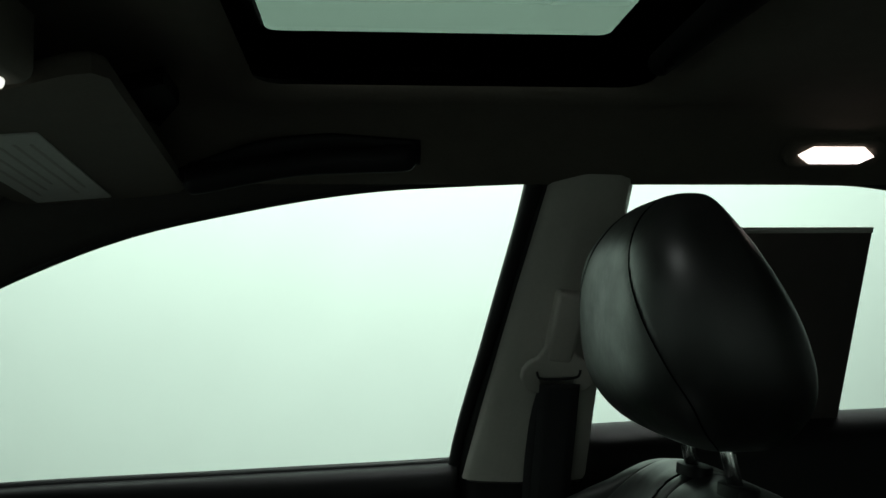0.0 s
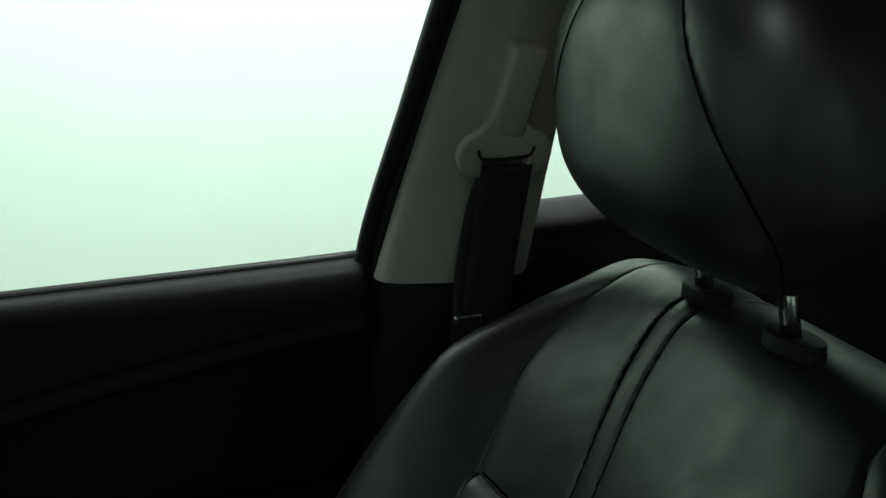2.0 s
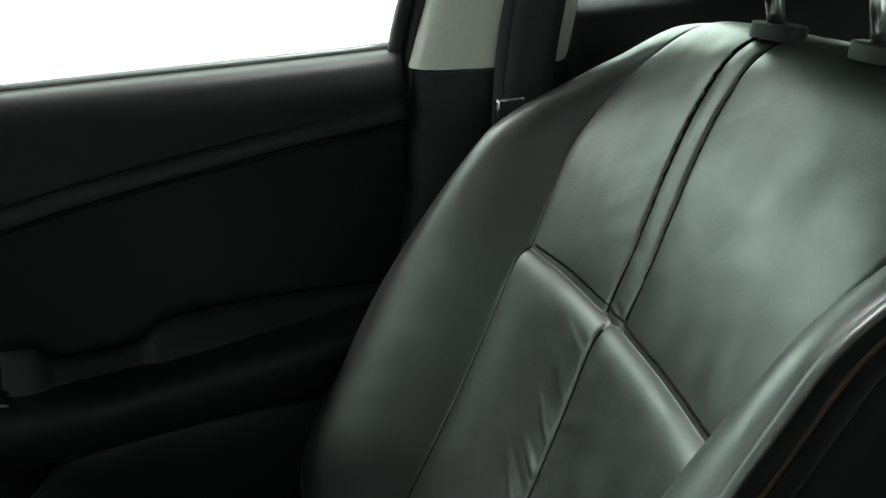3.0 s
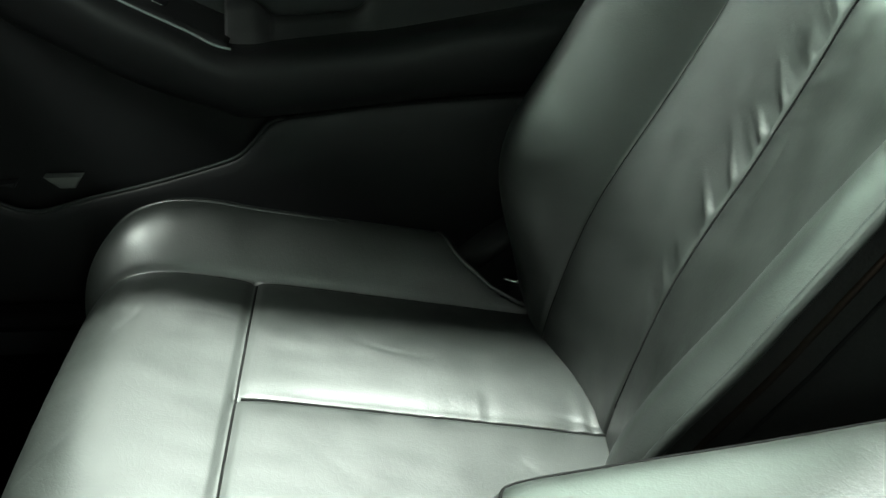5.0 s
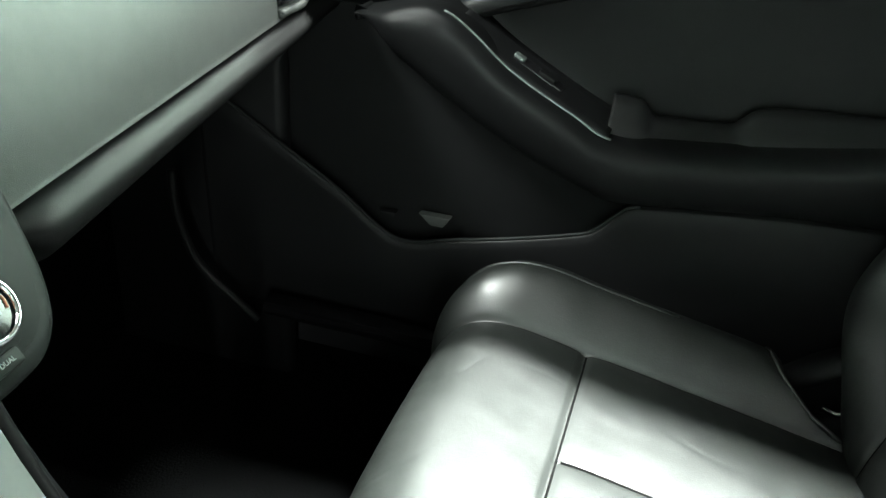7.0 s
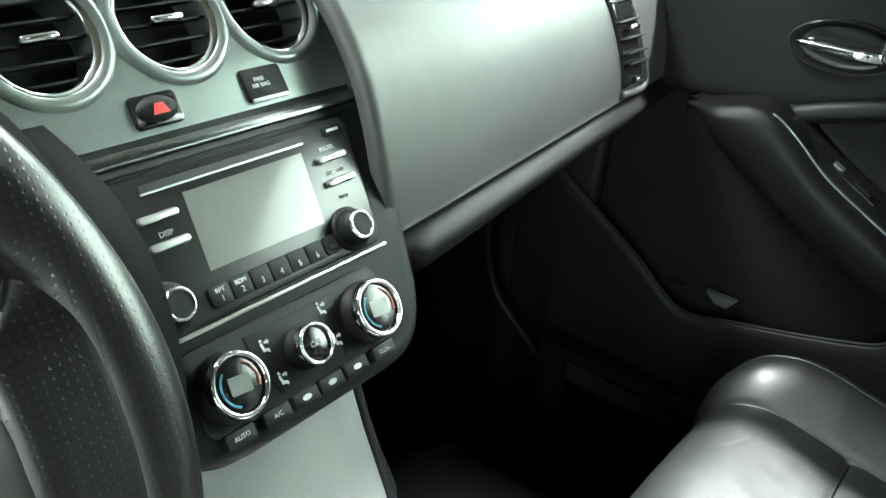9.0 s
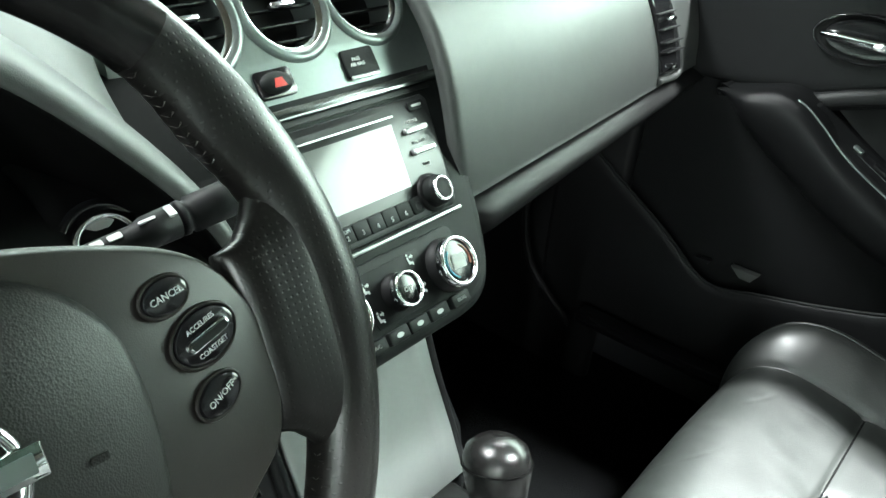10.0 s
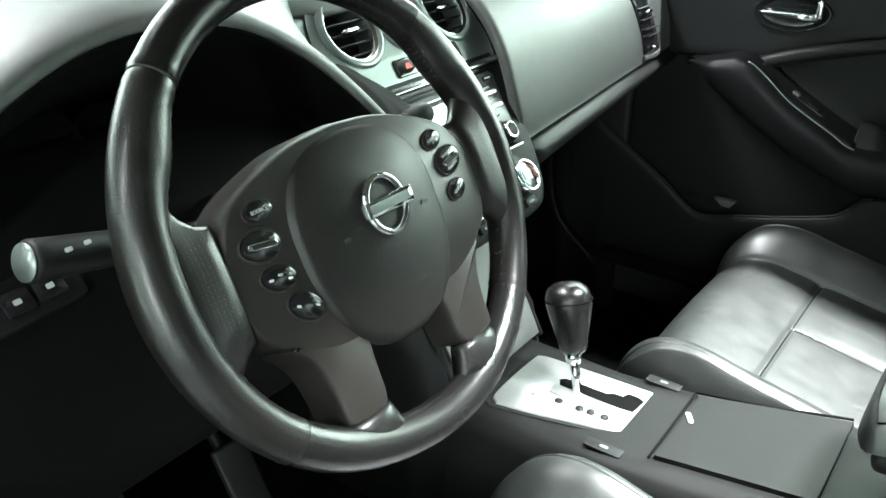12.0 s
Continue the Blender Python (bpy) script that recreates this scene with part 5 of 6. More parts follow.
def dial(a, b, r, lab, display):
    m = on_stack(a, b, 0.0035)
    d = part("dial", lathe([(r * 1.08, 0.0), (r * 1.06, 0.005), (r * 0.99, 0.0065), (r * 0.99, 0.013)], 56), PLASTIC, cl, lab, m=m)
    part("chrome_ring", lathe([(r, 0.010), (r, 0.0165), (r * 0.94, 0.0185), (r * 0.85, 0.0175), (r * 0.83, 0.0145)], 64), CHROME, d, "chrome ring", m=m)
    part("face", lathe([(0.0001, 0.0158), (r * 0.7, 0.0155), (r * 0.84, 0.0150)], 48), GLOSSBLACK, d, m=m)
    if display:
        part("display", prism_bm(rrect(r * 0.75, r * 0.55, 0.001), 0.0158, 0.0164), DISPLAY, d, "grey display", m=m @ pose(0, 0.0, 0, 0, 0, -6), smooth=False)
        for a0, a1, c in ((130, 245, BLUE), (-25, 60, ORANGE)):
            part("arc", tube([(r * 0.66 * math.cos(radians(t)), r * 0.66 * math.sin(radians(t)), 0.016) for t in np.linspace(a0, a1, 14)], 0.0008, 6), c, d, m=m)
    else:
        part("legend", lettering("OFF", 0.0055), LEGEND, d, m=m @ PT((0, 0, 0.0160)), smooth=False)


dial(-0.0701, 0.005, 0.0215, "temperature dial with chrome ring", True)
dial(0.0612, 0.005, 0.0215, "temperature dial with chrome ring", True)
dial(-0.004, 0.0045, 0.0145, "fan dial with chrome ring", False)


def seat_icon(a, b):
    m = on_stack(a, b, 0.0046) @ Matrix.Diagonal((0.85, 0.85, 1, 1))
    part("icon", prism_bm([(-0.003, 0.005), (-0.001, 0.005), (0.0, 0.0), (0.004, -0.001), (0.004, -0.004), (0.0025, -0.004), (0.002, -0.0025), (-0.002, -0.0025)], 0, 0.0003), LEGEND, cl, m=m, smooth=False)
    part("icon_arrow", prism_bm([(0.001, 0.0035), (0.004, 0.0035), (0.004, 0.0022), (0.0062, 0.0044), (0.004, 0.0066), (0.004, 0.0053), (0.001, 0.0053)], 0, 0.0003), LEGEND, cl, m=m, smooth=False)
    part("icon_head", prism_bm(ellipse(0.0012, 0.0012, 10, -0.0015, 0.0068), 0, 0.0003), LEGEND, cl, m=m, smooth=False)


for a, b in ((-0.033, 0.016), (-0.030, -0.009), (0.023, 0.021), (0.025, -0.004)):
    seat_icon(a, b)
for i, txt in enumerate(("AUTO", "A/C", "", "", "", "DUAL")):
    a = (-0.0762, -0.0455, -0.0193, 0.0053, 0.0310, 0.0608)[i]
    b = -0.0262
    bt = part("button", prism_bm(rrect(0.0235, 0.0110, 0.002), 0.0, 0.0065, 0.0015), STACKDARK, cl, m=on_stack(a, b), smooth="auto")
    if txt:
        part("legend", lettering(txt, 0.0045), LEGEND, bt, m=on_stack(a, b, 0.0067), smooth=False)
    else:
        part("icon", prism_bm(ellipse(0.004, 0.002, 14), 0, 0.0003), LEGEND, bt, m=on_stack(a, b, 0.0066), smooth=False)

# bin lid under the stack
lid = np.array([[(x + SC, y, z) for x in np.linspace(-w, w, 8)] for y, z, w in ((0.705, 0.480, 0.096), (0.688, 0.43, 0.094), (0.658, 0.37, 0.092), (0.628, 0.32, 0.090), (0.606, 0.280, 0.088))])
part("bin_lid", plate(lid[::-1], -0.01), BINSILVER, dash, "plain silver painted bin lid")
for s in (-1, 1):
    part("bin_surround", tube([(SC + s * 0.103, 0.705, 0.475), (SC + s * 0.100, 0.656, 0.37), (SC + s * 0.096, 0.602, 0.275)], 0.007, 10, smooth=16), PLASTIC, dash)
    pts = np.array([[(SC + s * (0.103 - 0.006 * f), y + 0.25 * g, z) for g in np.linspace(0, 1, 4)] for f, (y, z) in zip(np.linspace(0, 1, 8), smooth_line([(0.71, 0.48), (0.66, 0.37), (0.61, 0.28), (0.60, 0.05)], 8))])
    part("stack_flank", plate(pts, 0.01 * s), PLASTIC, dash)

# dash top over the stack and round the instruments
tp = np.array([[(x, y, z) for y, z in smooth_line([(0.790 + 0.25 * max(0, abs(x - 0.03) - 0.11), 0.722), (0.806, 0.748), (0.84, 0.764), (0.95, 0.774), (1.12, 0.768), (1.22, 0.74)], 30)] for x in np.linspace(-0.15, 0.19, 24)])
part("top_pad", plate(tp, -0.012), SOFT, dash, "soft grey dash top above the vents")

# ---- instrument hood ----
HOOD = smooth_line([(-0.652, 0.520), (-0.645, 0.600), (-0.628, 0.660), (-0.590, 0.712), (-0.508, 0.757), (-0.420, 0.776), (-0.325, 0.766), (-0.250, 0.727), (-0.195, 0.680), (-0.150, 0.630), (-0.128, 0.590)], 60)


def hood_row(y, dz, grow, lean=0.0):
    c = np.array([-0.385, 0.60])
    p = c + (HOOD - c) * grow
    return np.column_stack([p[:, 0], np.full(len(p), y) + lean * (p[:, 1] - 0.70), p[:, 1] + dz])


rows = [hood_row(0.80, -0.05, 0.82), hood_row(0.72, -0.022, 0.90), hood_row(0.672, -0.006, 0.965, 0.25), hood_row(0.660, 0.0, 0.995, 0.25), hood_row(0.664, 0.006, 1.02, 0.25), hood_row(0.70, 0.010, 1.05, 0.2), hood_row(0.80, 0.008, 1.10, 0.1), hood_row(0.95, -0.004, 1.14), hood_row(1.2, -0.04, 1.16)]
pts = np.array(rows)
fine = np.stack([smooth_line(pts[:, i], 44) for i in range(pts.shape[1])], 1)
part("instrument_hood", plate(fine[16:], -0.004), SOFT, dash, "arched grey hood over the instruments")
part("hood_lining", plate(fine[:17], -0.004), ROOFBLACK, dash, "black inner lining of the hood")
a_line = hood_row(0.70, 0.010, 1.05, 0.2)[34:]
b_line = np.array([SM @ Vector((x, y, -0.012)) for x, y in smooth_line([(-0.110, 0.335), (-0.138, 0.298), (-0.152, 0.262), (-0.157, 0.215), (-0.156, 0.13), (-0.142, 0.045), (-0.119, -0.018)], len(a_line))])
cheek = np.array([a_line + (b_line - a_line) * f + np.array([0, -0.010, 0.006]) * math.sin(math.pi * f) for f in np.linspace(0, 1, 12)])
cut = int(len(a_line) * 0.8)
part("hood_cheek", plate(cheek[:, :cut + 1], 0.006), SOFT, dash, "grey side of the hood falling to the centre stack")
# same cheek surface; the shade at its lower end is put in as black
part("hood_cheek", plate(cheek[:, cut:], 0.006), PLASTIC, dash, "lower side of the hood, black for its shade")
clus = thing("instrument_cluster", "dark unlit instrument cluster inside the hood", "instrument cluster", (-0.385, 0.79, 0.65))
CM = axes((-0.385, 0.785, 0.655), (1, 0, 0), (0, 0.38, 0.925), (0, -0.925, 0.38))
part("back_plate", prism_bm(rrect(0.44, 0.20, 0.07), -0.01, 0.0), GAUGE, clus, m=CM, smooth="auto")
for a, r in ((-0.085, 0.060), (0.085, 0.060), (0.0, 0.035)):
    g = part("gauge", lathe([(0.0001, 0.001), (r * 0.9, 0.001), (r * 0.95, 0.012), (r, 0.014), (r * 1.04, 0.010), (r * 1.04, 0.0)], 48), GAUGE, clus, "dark round gauge", m=CM @ PT((a, 0.0, 0)))
    part("needle", box_bm(r * 0.8, 0.002, 0.002), RUBBER, g, m=CM @ PT((a, 0, 0.004)) @ pose(0, 0, 0, 0, 0, 215) @ PT((r * 0.4, 0, 0)), smooth=False)
# shroud sides below the hood, left panel and knee panel
knee = smooth_line([(0.80, 0.66), (0.70, 0.635), (0.655, 0.60), (0.635, 0.54), (0.640, 0.47), (0.68, 0.40), (0.78, 0.36), (0.95, 0.35)], 40)
part("knee_panel", plate(np.array([[(x, y + 0.05 * max(0.0, (-0.55 - x)) , z) for y, z in knee] for x in np.linspace(-0.72, -0.075, 30)]), -0.012), KNEEBLACK, dash, "black knee panel under the column")
part("column_side_panel", plate(np.array([[(x, y, z) for x in np.linspace(-0.225, -0.10, 10)] for y, z in smooth_line([(0.78, 0.665), (0.735, 0.66), (0.69, 0.635), (0.66, 0.59), (0.645, 0.53)], 24)]), 0.012), KNEEBLACK, dash, "dark panel beside the column")
tl = np.array([[(x, y, z) for y, z in smooth_line([(0.66, 0.60), (0.665, 0.66), (0.70, 0.71), (0.78, 0.748), (0.95, 0.765), (1.2, 0.74)], 30)] for x in np.linspace(-0.73, -0.655, 12)])
part("left_pad", plate(tl, -0.01), SOFT, dash, "soft grey dash end pad")
BX, BY, BZ = -0.199, 0.665, 0.616
st = part("start_button", lathe([(0.030, -0.004), (0.030, 0.003), (0.026, 0.0045), (0.0235, 0.002)], 48), GLOSSBLACK, dash, "black start button with chrome ring", m=axes((BX, BY, BZ), (1, 0, 0), (0, 0.5, 0.866), (0, -0.866, 0.5)))
SB = axes((BX, BY, BZ), (1, 0, 0), (0, 0.5, 0.866), (0, -0.866, 0.5))
part("chrome_ring", lathe([(0.0235, 0.001), (0.0225, 0.0075), (0.019, 0.0085), (0.0175, 0.005)], 48), CHROME, st, "chrome ring", m=SB)
part("cap", lathe([(0.0001, 0.0065), (0.013, 0.006), (0.0175, 0.005)], 40), SILVER, st, "satin cap", m=SB)
sws = part("left_switch_pad", prism_bm(rrect(0.075, 0.034, 0.005), -0.012, 0.003, 0.001), PLASTIC, dash, m=axes((-0.550, 0.650, 0.618), (1, 0, 0.1), (-0.07, 0.66, 0.75), (0, -0.75, 0.66)), smooth="auto")
for i in range(2):
    part("switch", prism_bm(rrect(0.022, 0.018, 0.003), 0.003, 0.006, 0.001), GLOSSBLACK, sws, m=axes((-0.562 + 0.025 * i, 0.648, 0.617 + 0.003 * i), (1, 0, 0.1), (-0.07, 0.66, 0.75), (0, -0.75, 0.66)), smooth="auto")
    part("icon", prism_bm(rrect(0.006, 0.004, 0.001), 0.006, 0.0064), LEGEND, sws, m=axes((-0.562 + 0.025 * i, 0.648, 0.617 + 0.003 * i), (1, 0, 0.1), (-0.07, 0.66, 0.75), (0, -0.75, 0.66)), smooth=False)

# ---- steering column ----
TILT = radians(27.25)
UP, OUT = Vector((0, math.sin(TILT), math.cos(TILT))), Vector((0, -math.cos(TILT), math.sin(TILT)))
WC = Vector((-0.3693, 0.5044, 0.6599))
WM = axes(WC, (1, 0, 0), UP, OUT)
col = thing("steering_column", "black plastic steering column with two stalks", "steering column", (-0.372, 0.62, 0.60))
part("shroud", loft([[tuple(WM @ Vector((x * k, y * k - 0.01, -d))) for x, y in ellipse(0.062, 0.058, 28)] for d, k in ((0.045, 0.8), (0.06, 0.95), (0.10, 1.0), (0.16, 1.02), (0.24, 1.05))]), PLASTIC, col)


def stalk(sign, label):
    pts = [tuple(WM @ Vector(p)) for p in ((sign * 0.04, 0.022, -0.095), (sign * 0.10, 0.031, -0.09), (sign * 0.15, 0.040, -0.083), (sign * 0.158, 0.0415, -0.082))]
    s = part("stalk", tube(pts, [0.010, 0.009, 0.010, 0.011], 16, smooth=14), PLASTIC, col, label)
    q = [tuple(WM @ Vector(p)) for p in ((sign * 0.128, 0.0375, -0.086), (sign * 0.134, 0.0385, -0.085), (sign * 0.192, 0.0495, -0.077), (sign * 0.205, 0.052, -0.075), (sign * 0.208, 0.0525, -0.0745))]
    part("stalk_grip", tube(q, [0.0105, 0.012, 0.0138, 0.0145, 0.012], 20), PLASTIC, s, "twist grip end")
    for k in range(2 if sign < 0 else 0):
        part("icon", prism_bm(rrect(0.005, 0.003, 0.001), 0, 0.0006), LEGEND, s, m=axes(WM @ Vector((sign * (0.170 + 0.015 * k), 0.0505, -0.066 + 0.003 * k)), (1, 0, 0), UP, OUT), smooth=False)
    part("cap_mark", tube([tuple(WM @ Vector((sign * 0.2082, 0.0525, -0.0745))), tuple(WM @ Vector((sign * 0.2095, 0.0528, -0.0743)))], 0.0125, 20), STACKGREY, s)


def wiper_stalk():
    """The slimmer stalk towards the middle of the car: a stem, a printed collar and a stepped twist grip."""
    a, b = Vector((0.03, 0.036, -0.0865)), Vector((0.193, 0.049, -0.0620))
    at = lambda u: tuple(WM @ a.lerp(b, u))
    s = part("stalk", tube([at(0.0), at(0.4), at(0.66), at(0.70), at(0.79)], [0.0062, 0.0062, 0.0066, 0.0084, 0.0088], 20), PLASTIC, col, "black wiper stalk with white print")
    part("stalk_grip", tube([at(0.80), at(0.805), at(0.82), at(0.822), at(0.84), at(0.845), at(0.99), at(1.0)], [0.0078, 0.0090, 0.0090, 0.0080, 0.0080, 0.0094, 0.0098, 0.0088], 28), PLASTIC, s, "black twist grip end")
    ax = (b - a).normalized()
    face = (Vector((0, 0.72, 0.69)) - ax * ax.dot(Vector((0, 0.72, 0.69)))).normalized()
    tv = face.cross(ax).normalized()
    for u, w, h in ((0.775, 0.004, 0.007), (0.70, 0.009, 0.0016), (0.60, 0.007, 0.0035), (0.545, 0.006, 0.0035)):
        r = 0.0085 if u > 0.68 else 0.0064
        o = a.lerp(b, u) + face * r
        part("print_mark", prism_bm(rrect(w, h, 0.0007), -0.0006, 0.0005), LEGEND, s, m=WM @ axes(o, ax, tv, face), smooth=False)


wiper_stalk()
stalk(-1, "black light stalk with a grey twist end")

# ---- steering wheel ----
wh = thing("steering_wheel", "black leather steering wheel with grey spokes and chrome emblem", "steering wheel", tuple(WC))
RW = 0.179


def rim_radius(t):
    d = np.degrees(t) % 360
    g = 0.0
    for c in (0, 180, 360):
        g = np.maximum(g, np.exp(-((d - c) / 22.0) ** 2))
    return 0.0158 + 0.0022 * g


nt_, nr_ = 260, 28
t = np.linspace(0, 2 * np.pi, nt_, endpoint=False)
a = np.linspace(0, 2 * np.pi, nr_, endpoint=False)
seams = np.radians([45, 134, -41, 221])
r = rim_radius(t)
for s in seams:
    d = np.abs((t - s + np.pi) % (2 * np.pi) - np.pi)
    r = r - 0.0022 * np.exp(-(d / 0.006) ** 2) + 0.0006 * np.exp(-((d - 0.02) / 0.01) ** 2)
# thumb rests and finger bumps
inner_swell = np.zeros_like(t)
for c in (30, 150):
    d = (np.degrees(t) - c + 180) % 360 - 180
    inner_swell += 0.006 * np.exp(-(d / 9.0) ** 2)
rr = r[:, None] + 0 * a[None] + inner_swell[:, None] * np.clip(-np.cos(a), 0, 1)[None] ** 2
grip = ((np.degrees(t) % 360 > 319) | (np.degrees(t) % 360 < 45) | ((np.degrees(t) % 360 > 134) & (np.degrees(t) % 360 < 221)))[:, None]
rr = rr + grip * (0.0006 * np.sin(t * 150)[:, None] * np.exp(-((np.abs(a[None] - np.pi) - 0.30) / 0.16) ** 2) - 0.0010 * np.exp(-((a[None] - np.pi) / 0.10) ** 2))
flat_low = 0.010 * np.exp(-((np.degrees(t) - 258) / 34.0) ** 2)
rho = RW - flat_low[:, None] + rr * np.cos(a)[None]
pts = np.stack([rho * np.cos(t)[:, None], rho * np.sin(t)[:, None], rr * 1.05 * np.sin(a)[None]], -1)
rim = None
for nm, d0, d1, mt_ in (("rim_top", 45, 134, WHEEL_LEATHER), ("rim_grip", 134, 221, PERFORATED), ("rim_bottom", 221, 319, WHEEL_LEATHER), ("rim_grip", 319, 405, PERFORATED)):
    i0, i1 = int(round(d0 / 360 * nt_)), int(round(d1 / 360 * nt_))
    sel = pts[np.arange(i0, i1 + 1) % nt_]
    ob = part(nm, grid(sel, close_u=True), mt_, wh, "worn black leather rim section" if mt_ is WHEEL_LEATHER else "perforated black leather grip", m=WM)
    rim = rim or ob
for s in seams:
    rj = RW - 0.010 * math.exp(-((math.degrees(s) % 360 - 258) / 34.0) ** 2)
    ring = [((rj + 0.0146 * math.cos(q)) * math.cos(s), (rj + 0.0146 * math.cos(q)) * math.sin(s), 0.0152 * math.sin(q)) for q in np.linspace(0, 2 * math.pi, 30)]
    part("rim_joint", tube(ring, 0.0011, 6, caps=False), RUBBER, rim, m=WM)
# stitches on the inner side of the grips
for c0, c1 in ((-39, 43), (136, 219)):
    for d in np.linspace(c0, c1, 46):
        s = radians(d)
        ct, sn = math.cos(s), math.sin(s)
        rad_ = RW - float(rim_radius(np.array([s]))[0]) * 1.0 + 0.0010 - 0.006 * math.exp(-((d - 30) / 9.0) ** 2) - 0.006 * math.exp(-((d - 150) / 9.0) ** 2) - 0.010 * math.exp(-((d % 360 - 258) / 34.0) ** 2)
        if abs((d if d < 90 else d - 180)) < 24:
            continue
        part("stitch", tube([(rad_ * ct - 0.001 * sn, rad_ * sn + 0.001 * ct, 0.0046), ((rad_ - 0.0003) * ct + 0.0012 * sn, (rad_ - 0.0003) * sn - 0.0012 * ct, 0.0), (rad_ * ct - 0.001 * sn, rad_ * sn + 0.001 * ct, -0.0046)], 0.00045, 5), STITCH, rim, m=WM)

# leather spoke ends
for sgn in (-1, 1):
    rings = []
    for u, v0, v1, h, lift in ((0.1285, 0.034, -0.048, 0.009, 0.0), (0.1335, 0.0345, -0.0485, 0.0155, 0.001), (0.138, 0.0352, -0.0495, 0.0195, 0.002), (0.146, 0.037, -0.053, 0.022, 0.001), (0.156, 0.045, -0.061, 0.024, 0.0), (0.164, 0.056, -0.073, 0.0245, 0.0), (0.171, 0.074, -0.092, 0.023, 0.0), (0.176, 0.092, -0.11, 0.018, 0.0)):
        ring = []
        for q in np.linspace(0, 2 * math.pi, 40, endpoint=False):
            c, s = math.cos(q), math.sin(q)
            p = 0.72
            vv = (v0 + v1) / 2 + (v0 - v1) / 2 * math.copysign(abs(c) ** p, c)
            uu = min(u - 0.012 * abs(c) ** 4 * (u - 0.126) / 0.05, math.sqrt(0.178 ** 2 - vv * vv))
            ring.append((sgn * uu, vv, lift + h * 0.62 * math.copysign(abs(s) ** p, s)))
        rings.append(ring)
    part("spoke_wrap", loft(rings), PERFORATED, wh, "perforated leather spoke end", m=WM)

# spoke cover: one dished grey plate
def raised_plate(outline, top):
    """A thick plate with rounded upper edges; the outline runs clockwise."""
    oc = np.array(outline)
    od = np.roll(oc, -1, 0) - np.roll(oc, 1, 0)
    inward = np.column_stack([od[:, 1], -od[:, 0]]) / np.linalg.norm(od, axis=1)[:, None]
    return loft([[(x, y, top + z) for x, y in oc + inward * d] for d, z in ((0.0, -0.034), (0.0, -0.012), (0.0005, -0.006), (0.0014, -0.0028), (0.0026, -0.0008), (0.0038, 0.0))])


cov = smooth_line([(0.0, 0.068), (0.045, 0.064), (0.085, 0.053), (0.107, 0.044), (0.121, 0.034), (0.131, 0.019), (0.137, 0.002), (0.136, -0.030), (0.128, -0.050), (0.112, -0.062), (0.094, -0.072), (0.070, -0.080), (0.035, -0.083), (0.0, -0.083)], 90)
outl = [tuple(p) for p in cov] + [(-x, y) for x, y in cov[-2:0:-1]]
part("spoke_cover", raised_plate(outl, 0.010), SPOKEGREY, wh, "dark grey plastic spoke cover", m=WM, smooth="auto")
leg = smooth_line([(0.060, -0.058), (0.100, -0.060), (0.112, -0.063), (0.102, -0.076), (0.0955, -0.090), (0.092, -0.108), (0.091, -0.124), (0.087, -0.132), (0.066, -0.135), (0.051, -0.133), (0.046, -0.124), (0.0445, -0.104), (0.043, -0.084), (0.047, -0.066), (0.060, -0.058)], 70)[:-1]
for sgn in (-1, 1):
    part("lower_spoke", raised_plate([(sgn * x, y) for x, y in (leg if sgn > 0 else leg[::-1])], 0.0096), SPOKEGREY, wh, "grey lower spoke arm", m=WM, smooth="auto")
# lower spoke leather feet
for sgn in (-1, 1):
    rings = []
    for v, k, hh in ((-0.132, 0.0225, 0.0105), (-0.136, 0.024, 0.0125), (-0.142, 0.0255, 0.0135), (-0.150, 0.029, 0.0140), (-0.160, 0.034, 0.0130)):
        ring = []
        for q in np.linspace(0, 2 * math.pi, 28, endpoint=False):
            x = 0.067 + k * math.copysign(abs(math.cos(q)) ** 0.8, math.cos(q))
            ring.append((sgn * x, max(v, -math.sqrt(max(0.0, 0.176 ** 2 - x * x))), hh * math.copysign(abs(math.sin(q)) ** 0.8, math.sin(q))))
        rings.append(ring)
    part("spoke_foot", loft(rings), WHEEL_LEATHER, wh, "leather foot of the lower spoke", m=WM)

# airbag pad: domed shield
nth, nrr = 96, 26
th = np.linspace(0, 2 * np.pi, nth, endpoint=False)
px = 0.078 * np.sign(np.cos(th)) * np.abs(np.cos(th)) ** 0.85
py = np.where(np.sin(th) > 0, 0.066, 0.096) * np.sign(np.sin(th)) * np.abs(np.sin(th)) ** 0.85 - 0.004
rows = []
for k in np.linspace(0, 1, nrr):
    hgt = 0.0285 - 0.0155 * k ** 2.2 - (0.006 * max(0.0, (k - 0.94) / 0.06) ** 2)
    rows.append(np.column_stack([px * k, py * k, np.full(nth, hgt)]))
part("airbag_pad", grid(np.array(rows), close_u=True), PADSKIN, wh, "grained black airbag pad", m=WM)
EMB = WM @ PT((0.0, 0.0, 0.0285))
em = part("emblem_ring", lathe([(0.0175, 0.0), (0.0180, 0.003), (0.0200, 0.0042), (0.0222, 0.003), (0.0228, 0.0)], 56), CHROME, wh, "chrome ring emblem with a plain bar", m=EMB @ Matrix.Diagonal((0.98, 1.03, 1, 1)))
part("emblem_inset", prism_bm(rrect(0.044, 0.0068, 0.0005), 0.0062, 0.0066), STACKGREY, em, "plain grey inset", m=EMB, smooth=False)
part("emblem_bar", prism_bm(rrect(0.0515, 0.0118, 0.0008), 0.002, 0.0062, 0.0008), CHROME, em, "plain chrome bar", m=EMB, smooth="auto")
